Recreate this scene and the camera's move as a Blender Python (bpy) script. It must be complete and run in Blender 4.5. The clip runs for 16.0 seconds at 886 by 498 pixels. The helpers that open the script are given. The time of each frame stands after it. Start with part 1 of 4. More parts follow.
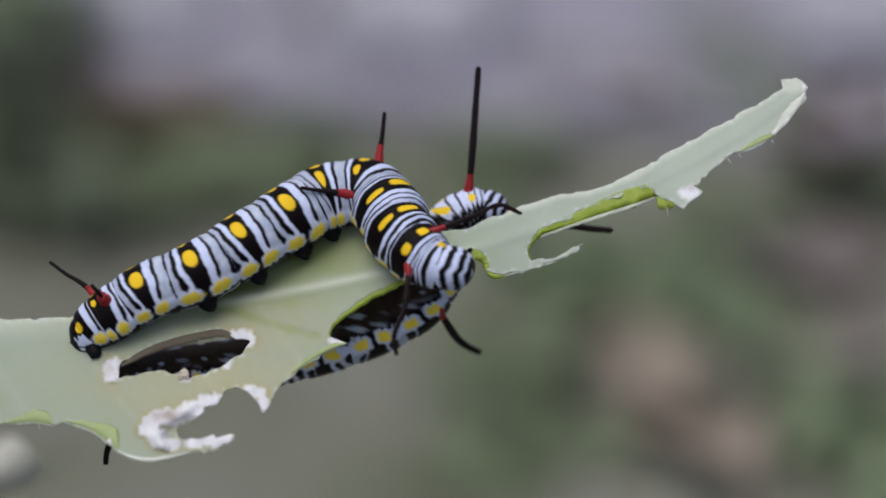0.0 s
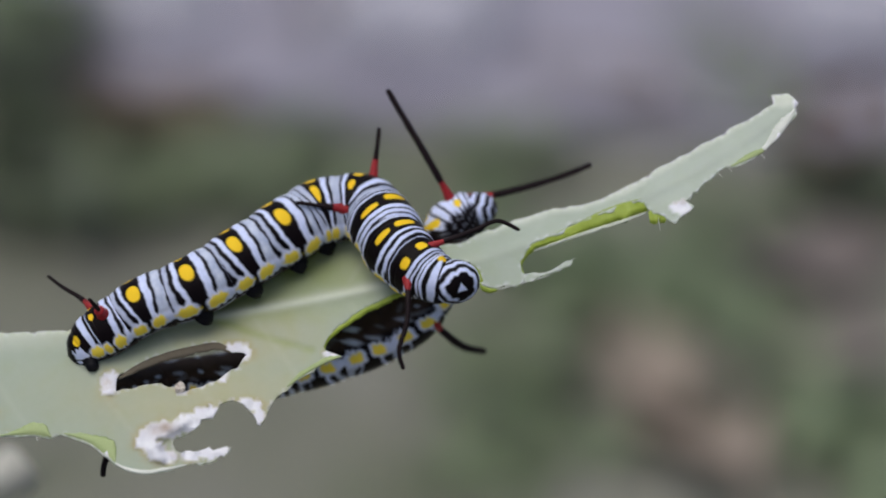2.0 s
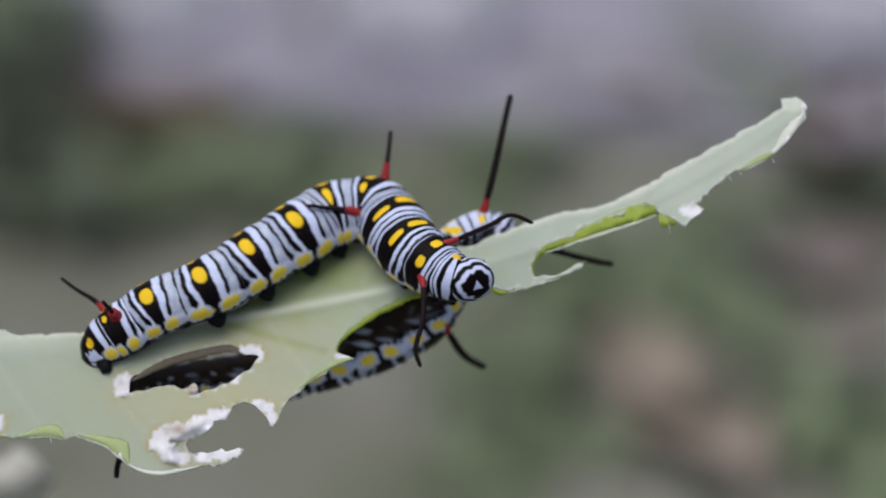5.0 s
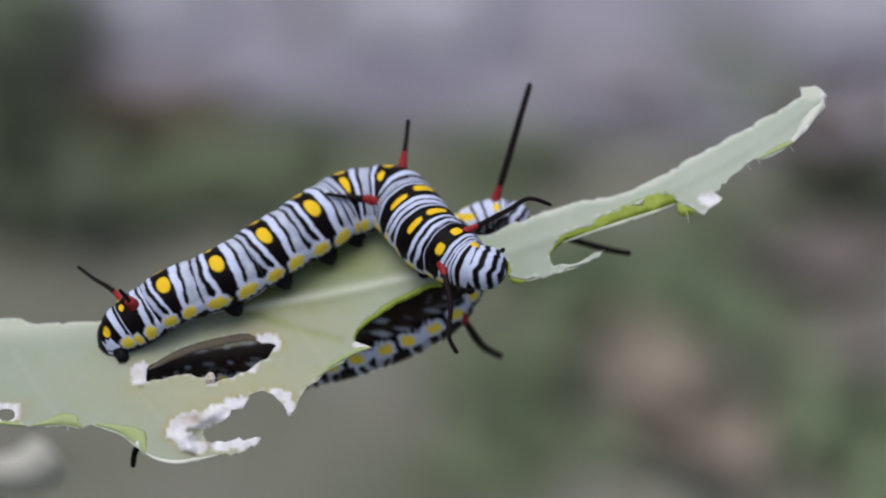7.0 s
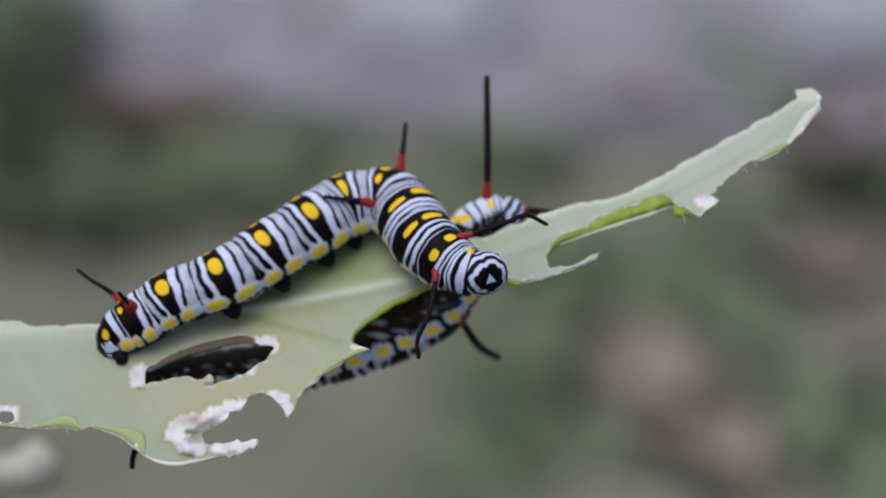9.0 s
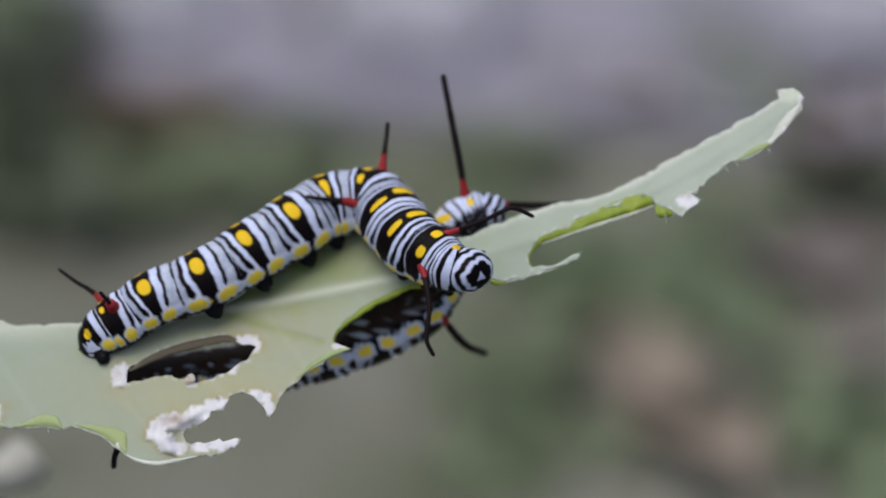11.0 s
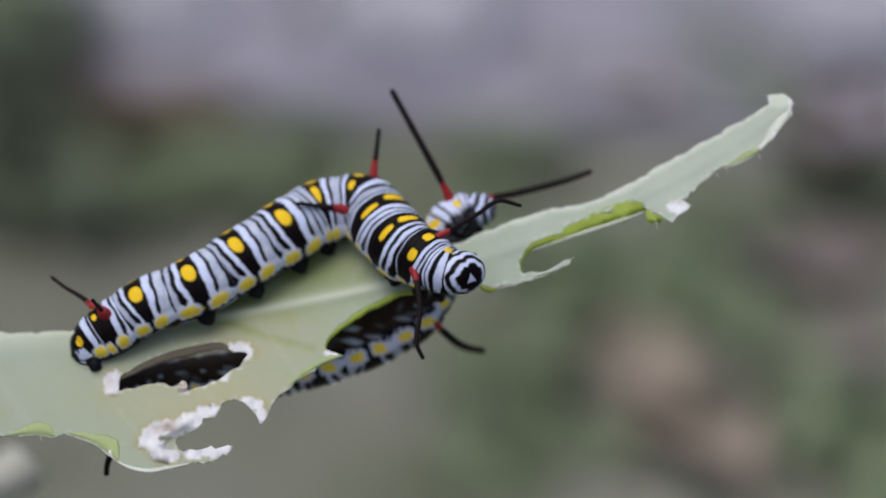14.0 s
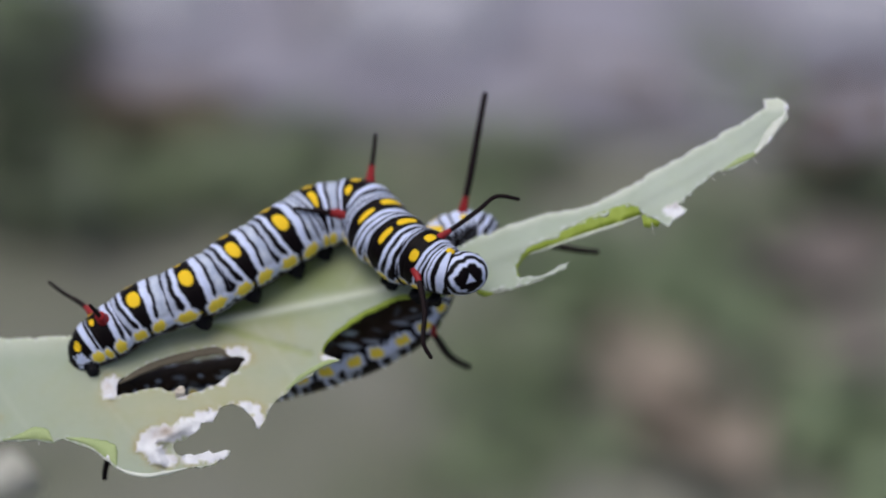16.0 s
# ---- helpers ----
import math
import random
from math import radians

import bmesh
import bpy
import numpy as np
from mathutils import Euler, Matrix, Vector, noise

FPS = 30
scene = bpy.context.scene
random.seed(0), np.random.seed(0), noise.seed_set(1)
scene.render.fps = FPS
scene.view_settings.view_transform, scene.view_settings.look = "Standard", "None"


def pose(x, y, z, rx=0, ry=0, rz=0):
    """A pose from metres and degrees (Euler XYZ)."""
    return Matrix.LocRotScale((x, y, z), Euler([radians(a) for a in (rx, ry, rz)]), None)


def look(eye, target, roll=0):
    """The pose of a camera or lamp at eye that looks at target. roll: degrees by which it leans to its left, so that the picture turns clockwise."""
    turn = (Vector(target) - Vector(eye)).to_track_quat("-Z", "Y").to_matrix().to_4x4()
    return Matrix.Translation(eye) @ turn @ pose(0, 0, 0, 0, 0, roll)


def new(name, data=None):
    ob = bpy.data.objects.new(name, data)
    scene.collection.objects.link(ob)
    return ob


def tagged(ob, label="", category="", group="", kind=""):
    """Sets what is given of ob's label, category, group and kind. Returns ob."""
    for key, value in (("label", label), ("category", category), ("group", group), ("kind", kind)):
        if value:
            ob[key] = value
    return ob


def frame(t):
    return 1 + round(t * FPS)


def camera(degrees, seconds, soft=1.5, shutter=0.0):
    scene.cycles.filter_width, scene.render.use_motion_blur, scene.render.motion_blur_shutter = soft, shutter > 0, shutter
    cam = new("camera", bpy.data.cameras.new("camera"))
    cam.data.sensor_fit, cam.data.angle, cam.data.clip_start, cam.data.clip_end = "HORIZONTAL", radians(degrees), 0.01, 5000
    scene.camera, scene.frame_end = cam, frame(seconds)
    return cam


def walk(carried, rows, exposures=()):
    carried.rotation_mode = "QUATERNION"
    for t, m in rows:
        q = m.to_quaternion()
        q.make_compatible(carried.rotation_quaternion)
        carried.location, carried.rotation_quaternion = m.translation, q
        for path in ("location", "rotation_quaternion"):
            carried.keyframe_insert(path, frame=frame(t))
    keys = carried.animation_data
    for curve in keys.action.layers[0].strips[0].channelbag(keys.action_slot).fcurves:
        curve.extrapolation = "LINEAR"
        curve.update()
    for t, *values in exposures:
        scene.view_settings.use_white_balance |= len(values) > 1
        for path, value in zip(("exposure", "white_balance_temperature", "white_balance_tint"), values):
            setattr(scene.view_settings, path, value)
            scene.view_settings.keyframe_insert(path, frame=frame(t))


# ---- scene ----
MM = 0.001
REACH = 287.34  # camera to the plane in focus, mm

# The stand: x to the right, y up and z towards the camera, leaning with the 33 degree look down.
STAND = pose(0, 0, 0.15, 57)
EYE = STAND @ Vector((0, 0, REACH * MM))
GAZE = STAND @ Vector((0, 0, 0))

# ---- camera ----
cam = camera(14.0, 16.0, soft=1.95)
cam.data.dof.use_dof = True
cam.data.dof.focus_distance = 0.2862
cam.data.dof.aperture_fstop = 12.5
cam.data.dof.aperture_blades = 0
# the picture brightens and darkens a little on the way: seconds, stops
EXPOSURES = ((0, 0.0), (2, 0.03), (3.5, 0.09), (4.7, 0.10), (6.8, 0.07), (8, 0.02), (9.5, 0.04), (12.4, 0.03), (14, 0.07), (16, 0.07))
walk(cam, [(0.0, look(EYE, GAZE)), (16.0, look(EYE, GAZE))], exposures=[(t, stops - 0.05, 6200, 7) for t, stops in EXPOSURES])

# ---- light: a bright overcast sky ----
world = bpy.data.worlds.new("sky")
scene.world = world
world.use_nodes = True
wn = world.node_tree.nodes
sky = wn.new("ShaderNodeTexSky")
sky.sky_type = "NISHITA"
sky.sun_disc = False
sky.sun_elevation = radians(75)
sky.sun_rotation = radians(235)
sky.dust_density = 5.0
sky.air_density = 0.6
world.node_tree.links.new(sky.outputs[0], wn["Background"].inputs[0])
wn["Background"].inputs[1].default_value = 0.12
sun_data = bpy.data.lights.new("sun", "SUN")
sun_data.energy = 1.5
sun_data.angle = radians(60)
sun_data.color = (1.0, 0.96, 0.9)
sun = new("sun", sun_data)
sun.matrix_world = look((-0.6, 0.35, 3.0), (0, 0, 0.15))


# ---- materials ----
class Nodes:
    """A small helper to write node materials in few lines."""

    def __init__(self, name):
        self.mat = bpy.data.materials.new(name)
        self.mat.use_nodes = True
        self.tree = self.mat.node_tree
        self.bsdf = self.tree.nodes["Principled BSDF"]
        self.out = self.tree.nodes["Material Output"]
        self.coord = self.tree.nodes.new("ShaderNodeTexCoord").outputs["Object"]

    def set(self, **values):
        for key, value in values.items():
            self.to(value, self.bsdf.inputs[key.replace("_", " ")])
        return self

    def to(self, value, socket):
        if isinstance(value, bpy.types.NodeSocket):
            self.tree.links.new(value, socket)
        else:
            socket.default_value = value

    def noise(self, scale, detail=4.0, rough=0.6, vector=None):
        n = self.tree.nodes.new("ShaderNodeTexNoise")
        n.inputs["Scale"].default_value, n.inputs["Detail"].default_value, n.inputs["Roughness"].default_value = scale, detail, rough
        self.to(vector or self.coord, n.inputs["Vector"])
        return n.outputs["Fac"]

    def ramp(self, fac, *stops):
        n = self.tree.nodes.new("ShaderNodeValToRGB")
        el = n.color_ramp.elements
        while len(el) < len(stops):
            el.new(0.5)
        for e, (at, col) in zip(el, stops):
            e.position = at
            e.color = (*col, 1) if len(col) == 3 else col
        self.to(fac, n.inputs[0])
        return n.outputs[0]

    def mix(self, fac, a, b, mode="MIX"):
        n = self.tree.nodes.new("ShaderNodeMix")
        n.data_type, n.blend_type = "RGBA", mode
        for value, key in ((fac, 0), (a, 6), (b, 7)):
            if key and not isinstance(value, bpy.types.NodeSocket) and len(value) == 3:
                value = (*value, 1)
            self.to(value, n.inputs[key])
        return n.outputs[2]

    def math(self, op, a, b=0.0):
        n = self.tree.nodes.new("ShaderNodeMath")
        n.operation = op
        self.to(a, n.inputs[0])
        self.to(b, n.inputs[1])
        return n.outputs[0]

    def attr(self, name):
        n = self.tree.nodes.new("ShaderNodeAttribute")
        n.attribute_name = name
        return n.outputs["Fac"]

    def bump(self, height, strength, distance):
        n = self.tree.nodes.new("ShaderNodeBump")
        n.inputs["Strength"].default_value, n.inputs["Distance"].default_value = strength, distance
        self.to(height, n.inputs["Height"])
        self.to(n.outputs[0], self.bsdf.inputs["Normal"])
        return self

    def thin(self, colour, share):
        """Lets part of the light through, as a leaf does."""
        t = self.tree.nodes.new("ShaderNodeBsdfTranslucent")
        m = self.tree.nodes.new("ShaderNodeMixShader")
        self.to(colour, t.inputs["Color"])
        m.inputs[0].default_value = share
        self.tree.links.new(self.bsdf.outputs[0], m.inputs[1])
        self.tree.links.new(t.outputs[0], m.inputs[2])
        self.tree.links.new(m.outputs[0], self.out.inputs["Surface"])
        return self


def skin_material():
    """Caterpillar skin: velvety black with white, cream and yellow markings."""
    n = Nodes("caterpillar_skin")
    grain = n.noise(2600, 3)
    broad = n.noise(420, 2)
    black = n.mix(broad, (0.0015, 0.0011, 0.0018), (0.007, 0.0038, 0.0045))
    white = n.mix(grain, (0.46, 0.51, 0.73), (0.69, 0.75, 0.98))
    white = n.mix(n.math("MULTIPLY", n.attr("lemon"), 0.3), white, n.mix(grain, (0.52, 0.54, 0.64), (0.76, 0.78, 0.86)))
    cream = n.mix(n.ramp(n.noise(900, 2), (0.30, (0, 0, 0)), (0.70, (1, 1, 1))), (0.37, 0.42, 0.57), (0.60, 0.64, 0.74))
    yellow = n.mix(broad, (0.68, 0.43, 0.012), (0.87, 0.59, 0.024))
    black = n.mix(n.attr("belly"), black, n.mix(n.noise(800, 3), (0.012, 0.008, 0.007), (0.085, 0.055, 0.040)))
    col = n.mix(n.attr("cream"), black, cream)
    col = n.mix(n.attr("white"), col, white)
    yellow = n.mix(n.attr("lemon"), yellow, n.mix(broad, (0.82, 0.60, 0.035), (0.97, 0.77, 0.07)))
    col = n.mix(n.attr("yellow"), col, yellow)
    n.set(Base_Color=col)
    rough = n.math("ADD", n.math("MULTIPLY", grain, 0.25), 0.32)
    n.set(Roughness=rough)
    n.bsdf.inputs["Specular IOR Level"].default_value = 0.07
    return n.bump(grain, 0.35, 0.00012).mat


def plain_material(name, dark, light, scale, rough=0.5, bump=0.3, depth=0.0001, gloss=0.4):
    n = Nodes(name)
    n.bsdf.inputs["Specular IOR Level"].default_value = gloss
    fac = n.noise(scale, 5)
    fine = n.noise(scale * 7, 3)
    n.set(Base_Color=n.mix(n.math("ADD", n.math("MULTIPLY", fac, 0.7), n.math("MULTIPLY", fine, 0.3)), dark, light), Roughness=rough)
    return n.bump(fine, bump, depth).mat


def leaf_material():
    """Pale underside of a milkweed leaf: waxy, yellowing where it dries, papery white at old bites."""
    n = Nodes("leaf_surface")
    broad, mid, fine = n.noise(90, 4), n.noise(330, 3), n.noise(1500, 4)
    green = n.mix(broad, (0.37, 0.445, 0.385), (0.49, 0.545, 0.485))
    green = n.mix(n.math("MULTIPLY", mid, 0.35), green, (0.47, 0.55, 0.40))
    green = n.mix(n.attr("bloom"), green, (0.555, 0.615, 0.56))
    green = n.mix(n.attr("yellowing"), green, (0.54, 0.53, 0.37))
    # the green crease, and olive shade painted in below the upper caterpillar
    green = n.mix(n.attr("crease_and_shade"), green, (0.31, 0.38, 0.10))
    green = n.mix(n.math("MULTIPLY", n.attr("vein"), 0.80), green, (0.76, 0.80, 0.70))
    green = n.mix(n.attr("rim"), green, (0.80, 0.83, 0.76))
    green = n.mix(n.math("MULTIPLY", n.attr("stain"), n.ramp(n.noise(260, 3), (0.35, (0.1, 0.1, 0.1)), (0.65, (0.7, 0.7, 0.7)))), green, (0.52, 0.38, 0.20))
    paper = n.ramp(n.noise(520, 4), (0.30, (0.72, 0.67, 0.65)), (0.42, (0.88, 0.88, 0.95)), (0.6, (0.94, 0.95, 0.99)))
    paper = n.mix(n.attr("scorch"), paper, (0.42, 0.33, 0.27))
    green = n.mix(n.math("MULTIPLY", fine, 0.16), green, (0.22, 0.28, 0.14))
    col = n.mix(n.attr("paper"), green, paper)
    n.set(Base_Color=col, Roughness=0.55)
    n.bsdf.inputs["Specular IOR Level"].default_value = 0.22
    n.bump(fine, 0.25, 0.0001)
    return n.thin(n.mix(n.attr("paper"), (0.46, 0.54, 0.07), (0.75, 0.72, 0.70)), 0.30).mat


SKIN = skin_material()
RED = plain_material("tentacle_red", (0.13, 0.006, 0.010), (0.42, 0.022, 0.028), 900, 0.5, gloss=0.25)
INK = plain_material("tentacle_black", (0.004, 0.0025, 0.003), (0.016, 0.008, 0.010), 1500, 0.6, gloss=0.12)
LEG = plain_material("leg_black", (0.002, 0.002, 0.003), (0.009, 0.009, 0.013), 1200, 0.55, gloss=0.1)
LEAF = leaf_material()
FACET = plain_material("leaf_rim_green", (0.25, 0.32, 0.11), (0.40, 0.47, 0.23), 500, 0.55)
BITE = plain_material("fresh_bite_green", (0.155, 0.225, 0.016), (0.38, 0.465, 0.055), 420, 0.5)
DRIED = plain_material("dried_bite_brown", (0.050, 0.041, 0.028), (0.16, 0.135, 0.092), 500, 0.7)
TURNED = plain_material("turned_leaf_edge", (0.50, 0.53, 0.44), (0.74, 0.75, 0.70), 900, 0.6)
FLAP = plain_material("thin_leaf_flap", (0.40, 0.44, 0.34), (0.60, 0.63, 0.52), 700, 0.6)
STEM = plain_material("stem_green", (0.18, 0.27, 0.12), (0.32, 0.40, 0.22), 160, 0.55)
BUD = plain_material("bud_cream", (0.34, 0.34, 0.30), (0.50, 0.49, 0.44), 240, 0.6)


# ---- mesh helpers ----
def mesh_from(name, verts, faces, smooth=True, attrs=None):
    me = bpy.data.meshes.new(name)
    me.from_pydata([tuple(v) for v in verts], [], [tuple(f) for f in faces])
    for key, values in (attrs or {}).items():
        a = me.attributes.new(key, "FLOAT", "POINT")
        a.data.foreach_set("value", np.asarray(values, dtype=np.float32))
    if smooth:
        me.polygons.foreach_set("use_smooth", [True] * len(me.polygons))
    me.update()
    return me


def part(name, mesh, material, parent, label="", at=None):
    """Links a mesh as one part of a thing; at: its own pivot in the thing's space."""
    ob = new(name, mesh)
    mesh.materials.append(material)
    ob.parent = parent
    if at is not None:
        ob.location = at
    return tagged(ob, label=label)


def thing(name, label, category, m, group=""):
    ob = new(name)
    ob.matrix_world = m
    ob.empty_display_size = 0.005
    return tagged(ob, label, category, group)


def spline(points, k):
    """Catmull-Rom through rows of numbers, at the parameter k (array)."""
    p = np.asarray(points, float)
    p = np.vstack([2 * p[0] - p[1], p, 2 * p[-1] - p[-2]])
    k = np.clip(np.asarray(k, float), -0.95, len(p) - 2.05)
    i = np.clip(np.floor(k).astype(int), 0, len(p) - 4)
    f = (k - i)[:, None]
    a, b, c, d = p[i], p[i + 1], p[i + 2], p[i + 3]
    return b + 0.5 * f * (c - a + f * (2 * a - 5 * b + 4 * c - d + f * (3 * (b - c) + d - a)))


def unit(v):
    return v / np.maximum(np.linalg.norm(v, axis=-1, keepdims=True), 1e-9)


def step(x, lo, hi):
    f = np.clip((x - lo) / (hi - lo), 0, 1)
    return f * f * (3 - 2 * f)


def ring_faces(rows, cols, closed=True):
    r, c = np.meshgrid(np.arange(rows - 1), np.arange(cols if closed else cols - 1), indexing="ij")
    n = (c + 1) % cols
    return np.stack([r * cols + c, r * cols + n, (r + 1) * cols + n, (r + 1) * cols + c], -1).reshape(-1, 4)


def tube(name, points, radii, around=14, rows=40, wobble=0.03, seed=0):
    """A closed, tapered, slightly uneven tube through points."""
    rng = np.random.RandomState(seed)
    k = np.linspace(0, len(points) - 1, rows)
    path = spline(points, k)
    rad = np.interp(k, np.linspace(0, len(points) - 1, len(radii)), radii)
    rad = rad * (1 + wobble * rng.randn(rows))
    rad[0] *= 0.3
    rad[-1] *= 0.35
    tan = unit(np.gradient(path, axis=0))
    ref = np.array([0.13, 0.31, 0.94])
    side = unit(np.cross(tan, ref))
    up = np.cross(side, tan)
    a = np.linspace(0, 2 * math.pi, around, endpoint=False)
    v = path[:, None] + rad[:, None, None] * (np.cos(a)[None, :, None] * side[:, None] + np.sin(a)[None, :, None] * up[:, None])
    faces = [tuple(f) for f in ring_faces(rows, around)]
    faces += [tuple(range(around))[::-1], tuple((rows - 1) * around + i for i in range(around))]
    return mesh_from(name, v.reshape(-1, 3), faces)


# ---- caterpillars ----
# Along one segment, tail to head (0 to 1): the black band as (centre, half width), dark lines as (place, half width, angle from the back where they end),
# tones as (from, to, share of cream) and the pair of yellow spots as (place, half length, half angle, angle from the back, squareness).
DESIGNS = {
    "plain": ((0.445, 0.172), ((0.790, 0.032, 86), (0.995, 0.026, 95), (0.140, 0.040, 87)), ((0.815, 0.98, 1.0), (0.02, 0.11, 0.5)), (0.445, 0.128, 19.5, 30, 2.2)),
    "bent": ((0.445, 0.195), ((0.820, 0.040, 88), (0.120, 0.022, 84)), ((0.845, 1.10, 0.9), (0.0, 0.25, 0.7)), (0.450, 0.120, 20, 26, 2.4)),
    "tentacled": ((0.42, 0.235), ((0.875, 0.050, 96), (0.08, 0.032, 92)), ((-0.10, 0.05, 0.8), (0.93, 1.2, 0.8)), (0.36, 0.10, 12, 18, 2.2)),
    "rear_tentacled": ((0.40, 0.350), ((0.92, 0.032, 100),), (), (0.30, 0.12, 10, 18, 2.2)),
    "chest": ((0.45, 0.235), ((0.845, 0.030, 100), (0.010, 0.024, 96), (0.120, 0.030, 92)), ((0.02, 0.11, 0.35),), (0.45, 0.100, 20, 27, 3.2)),
    "breast": ((0.45, 0.265), ((0.850, 0.044, 100), (1.005, 0.046, 98)), ((0.0, 0.14, 0.25),), (0.45, 0.098, 19, 27, 3.4)),
    "front": ((0.42, 0.310), ((0.870, 0.034, 110), (0.030, 0.044, 105)), (), (0.47, 0.150, 13, 22, 2.8)),
    "neck": ((0.44, 0.115), ((0.160, 0.030, 120), (0.93, 0.100, 120)), (), (0.74, 0.20, 13, 16, 2.4)),
    "tail": ((0.20, 0.330), ((0.93, 0.075, 120),), (), (0.06, 0.24, 15, 40, 2.6)),
}
PATCHES = ((0.215, 0.220, 16.5, 104, 0.0), (0.680, 0.212, 17.0, 104, -18.0))  # place, half length, half angle, angle from the back, tilt


def markings(kind, u, th, seed, soft=0.016, worn=1.0):
    """White, cream and yellow shares at u (0 tail to 1 head) and th (degrees from the back)."""
    rng = np.random.RandomState(seed)
    side = np.abs(th)
    wave = 0.014 * np.sin(np.radians(th) * 3 + rng.rand() * 6) + 0.008 * np.sin(np.radians(th) * 9 + rng.rand() * 6) + 0.004 * np.sin(np.radians(th) * 23 + rng.rand() * 6)
    cream, yellow = np.zeros_like(u), np.zeros_like(u)
    if kind in ("pale", "rump"):
        return loose_markings(kind, u, th, side, wave, rng)
    # the stripes draw together towards the two patches low on the flank
    uu = u + wave - 0.085 * step(side, 35, 100) * np.sin(u * 6.28)
    (bc, bw), lines, tones, (c, ru, rt, tc, square) = DESIGNS[kind]
    heavy = 1.0 if worn == 1 else 1.55
    bw = bw + 0.06 * (heavy - 1)
    dark = 1 - step(np.abs(uu - bc - 0.01 * rng.randn()), bw - soft, bw + soft)
    for at, hw, end in lines:
        at = at + 0.008 * rng.randn()
        swell = hw * heavy * (1 + 0.35 * step(side, 45, end) + 0.14 * np.sin(side * 0.11 + rng.rand() * 6)) * (1 - step(side, end - 7, end + 4))
        for turn in (-1, 0, 1):
            dark = np.maximum(dark, (1 - step(np.abs(uu - at - turn), swell - soft * 0.8, swell + soft * 0.8)) * (swell > 0.003))
    for lo, hi, share in tones:
        cream = np.maximum(cream, share * step(uu, lo - 0.02, lo + 0.02) * (1 - step(uu, hi - 0.02, hi + 0.02)))
    cream = cream * (1 - step(side, 78, 92))
    # the pale skin ends in a scalloped hem under the patches
    grit = 0.05 * np.sin(u * 17 + side * 0.35 + rng.rand() * 6) + 0.04 * np.sin(u * 45 - side * 0.2) + 0.03 * np.sin(u * 83 + side * 0.8)
    grit = grit * worn
    hem = np.full_like(u, 94.0 if kind in ("front", "neck") else 114.0)
    patches = ((0.60, 0.52, 20, 96, 0.0),) if kind == "tail" else () if kind == "neck" else PATCHES
    for pc, pu, pt, pa, tilt in patches:
        if kind == "rear_tentacled":
            pt, pa = pt + 3, pa - 2
        for turn in (-1, 0, 1):
            du = (u - pc - turn) / pu
            lean = side - pa - tilt * (u - pc - turn)
            box = (np.abs(du) ** 3 + np.abs(lean / pt) ** 3) ** (1 / 3) + grit
            hem = np.maximum(hem, np.where(np.abs(du) < 1, pa + tilt * (u - pc - turn) + pt * np.clip(1 - np.abs(du) ** 3, 0, 1) ** (1 / 3), 0))
            # a dark nick runs up into the patch from below
            nick = np.hypot((u - pc - turn - 0.03) / 0.022, (lean - pt) / (pt * 0.38))
            heart = np.hypot(du / 0.93, lean / (pt * 0.86)) + 1.3 * grit + 0.08 * np.cos(du * 9)
            dark = np.maximum(dark * step(box, 0.80, 1.0), 1 - step(nick, 0.7, 1.0))
            yellow = np.maximum(yellow, 0.97 * (1 - step(heart + (0 if worn == 1 else 0.16), 0.72, 1.02)))
    if patches:
        gap = 0.030 + 0.004 * np.sin(side)
        dark = np.maximum(dark, step(side, 92, 100) * (1 - step(np.abs(u - 0.445 - 0.0015 * (side - 100)), gap, gap + 0.03)))
    pale = (1 - step(side + 40 * grit, hem - 2.5, hem + 2.5)) * (1 - dark)
    # the paired spots on the black band
    for sign in (-1, 1):
        cc, tcc = c + 0.02 * rng.randn(), tc + 1.5 * rng.randn()
        if kind == "neck":
            cc, tcc = (0.46, 34) if sign > 0 else (0.76, 44)
            sign = -1
        if sign > 0 and kind in ("chest", "breast", "front"):
            cc, tcc = (cc + 0.04, tcc + 8) if kind == "front" else (cc + 0.07, tcc)
        broad, long = (1.0, 1.0) if kind not in ("chest", "breast") else (0.88, 1.0) if sign > 0 else (1.35, 1.15)
        du, dt = np.abs((u - cc) / (ru * broad)), np.abs((sign * th - tcc) / (rt * long))
        d = (du ** square + dt ** square) ** (1 / square) + 0.02 * np.sin(3 * np.arctan2((u - cc) / ru, (sign * th - tcc) / rt) + rng.rand() * 6)
        yellow = np.maximum(yellow, 1 - step(d, 0.86, 1.0))
    cream = cream * pale
    white = pale - cream
    cream = np.maximum(cream, belly_flecks(u, side, rng))
    return white, cream, yellow


def belly_flecks(u, side, rng):
    """Smudged pale flecks low on the dark belly."""
    out = np.zeros_like(u)
    for c, ru, rt, tc in ((0.30, 0.14, 7, 138), (0.72, 0.26, 6, 134), (0.40, 0.13, 8, 154), (0.85, 0.10, 6, 150)):
        c, tc, ru = c + rng.uniform(-0.14, 0.14), tc + rng.uniform(-7, 7), ru * rng.uniform(0.6, 1.5)
        d = np.hypot((u - c) / ru, (side - tc - 30 * rng.randn() * (u - c)) / rt) + 0.16 * np.sin(u * 37 + side * 0.5 + rng.rand() * 6)
        out = np.maximum(out, rng.choice((0.15, 0.5, 0.95)) * (1 - step(d, 0.45, 1.15)))
    return out


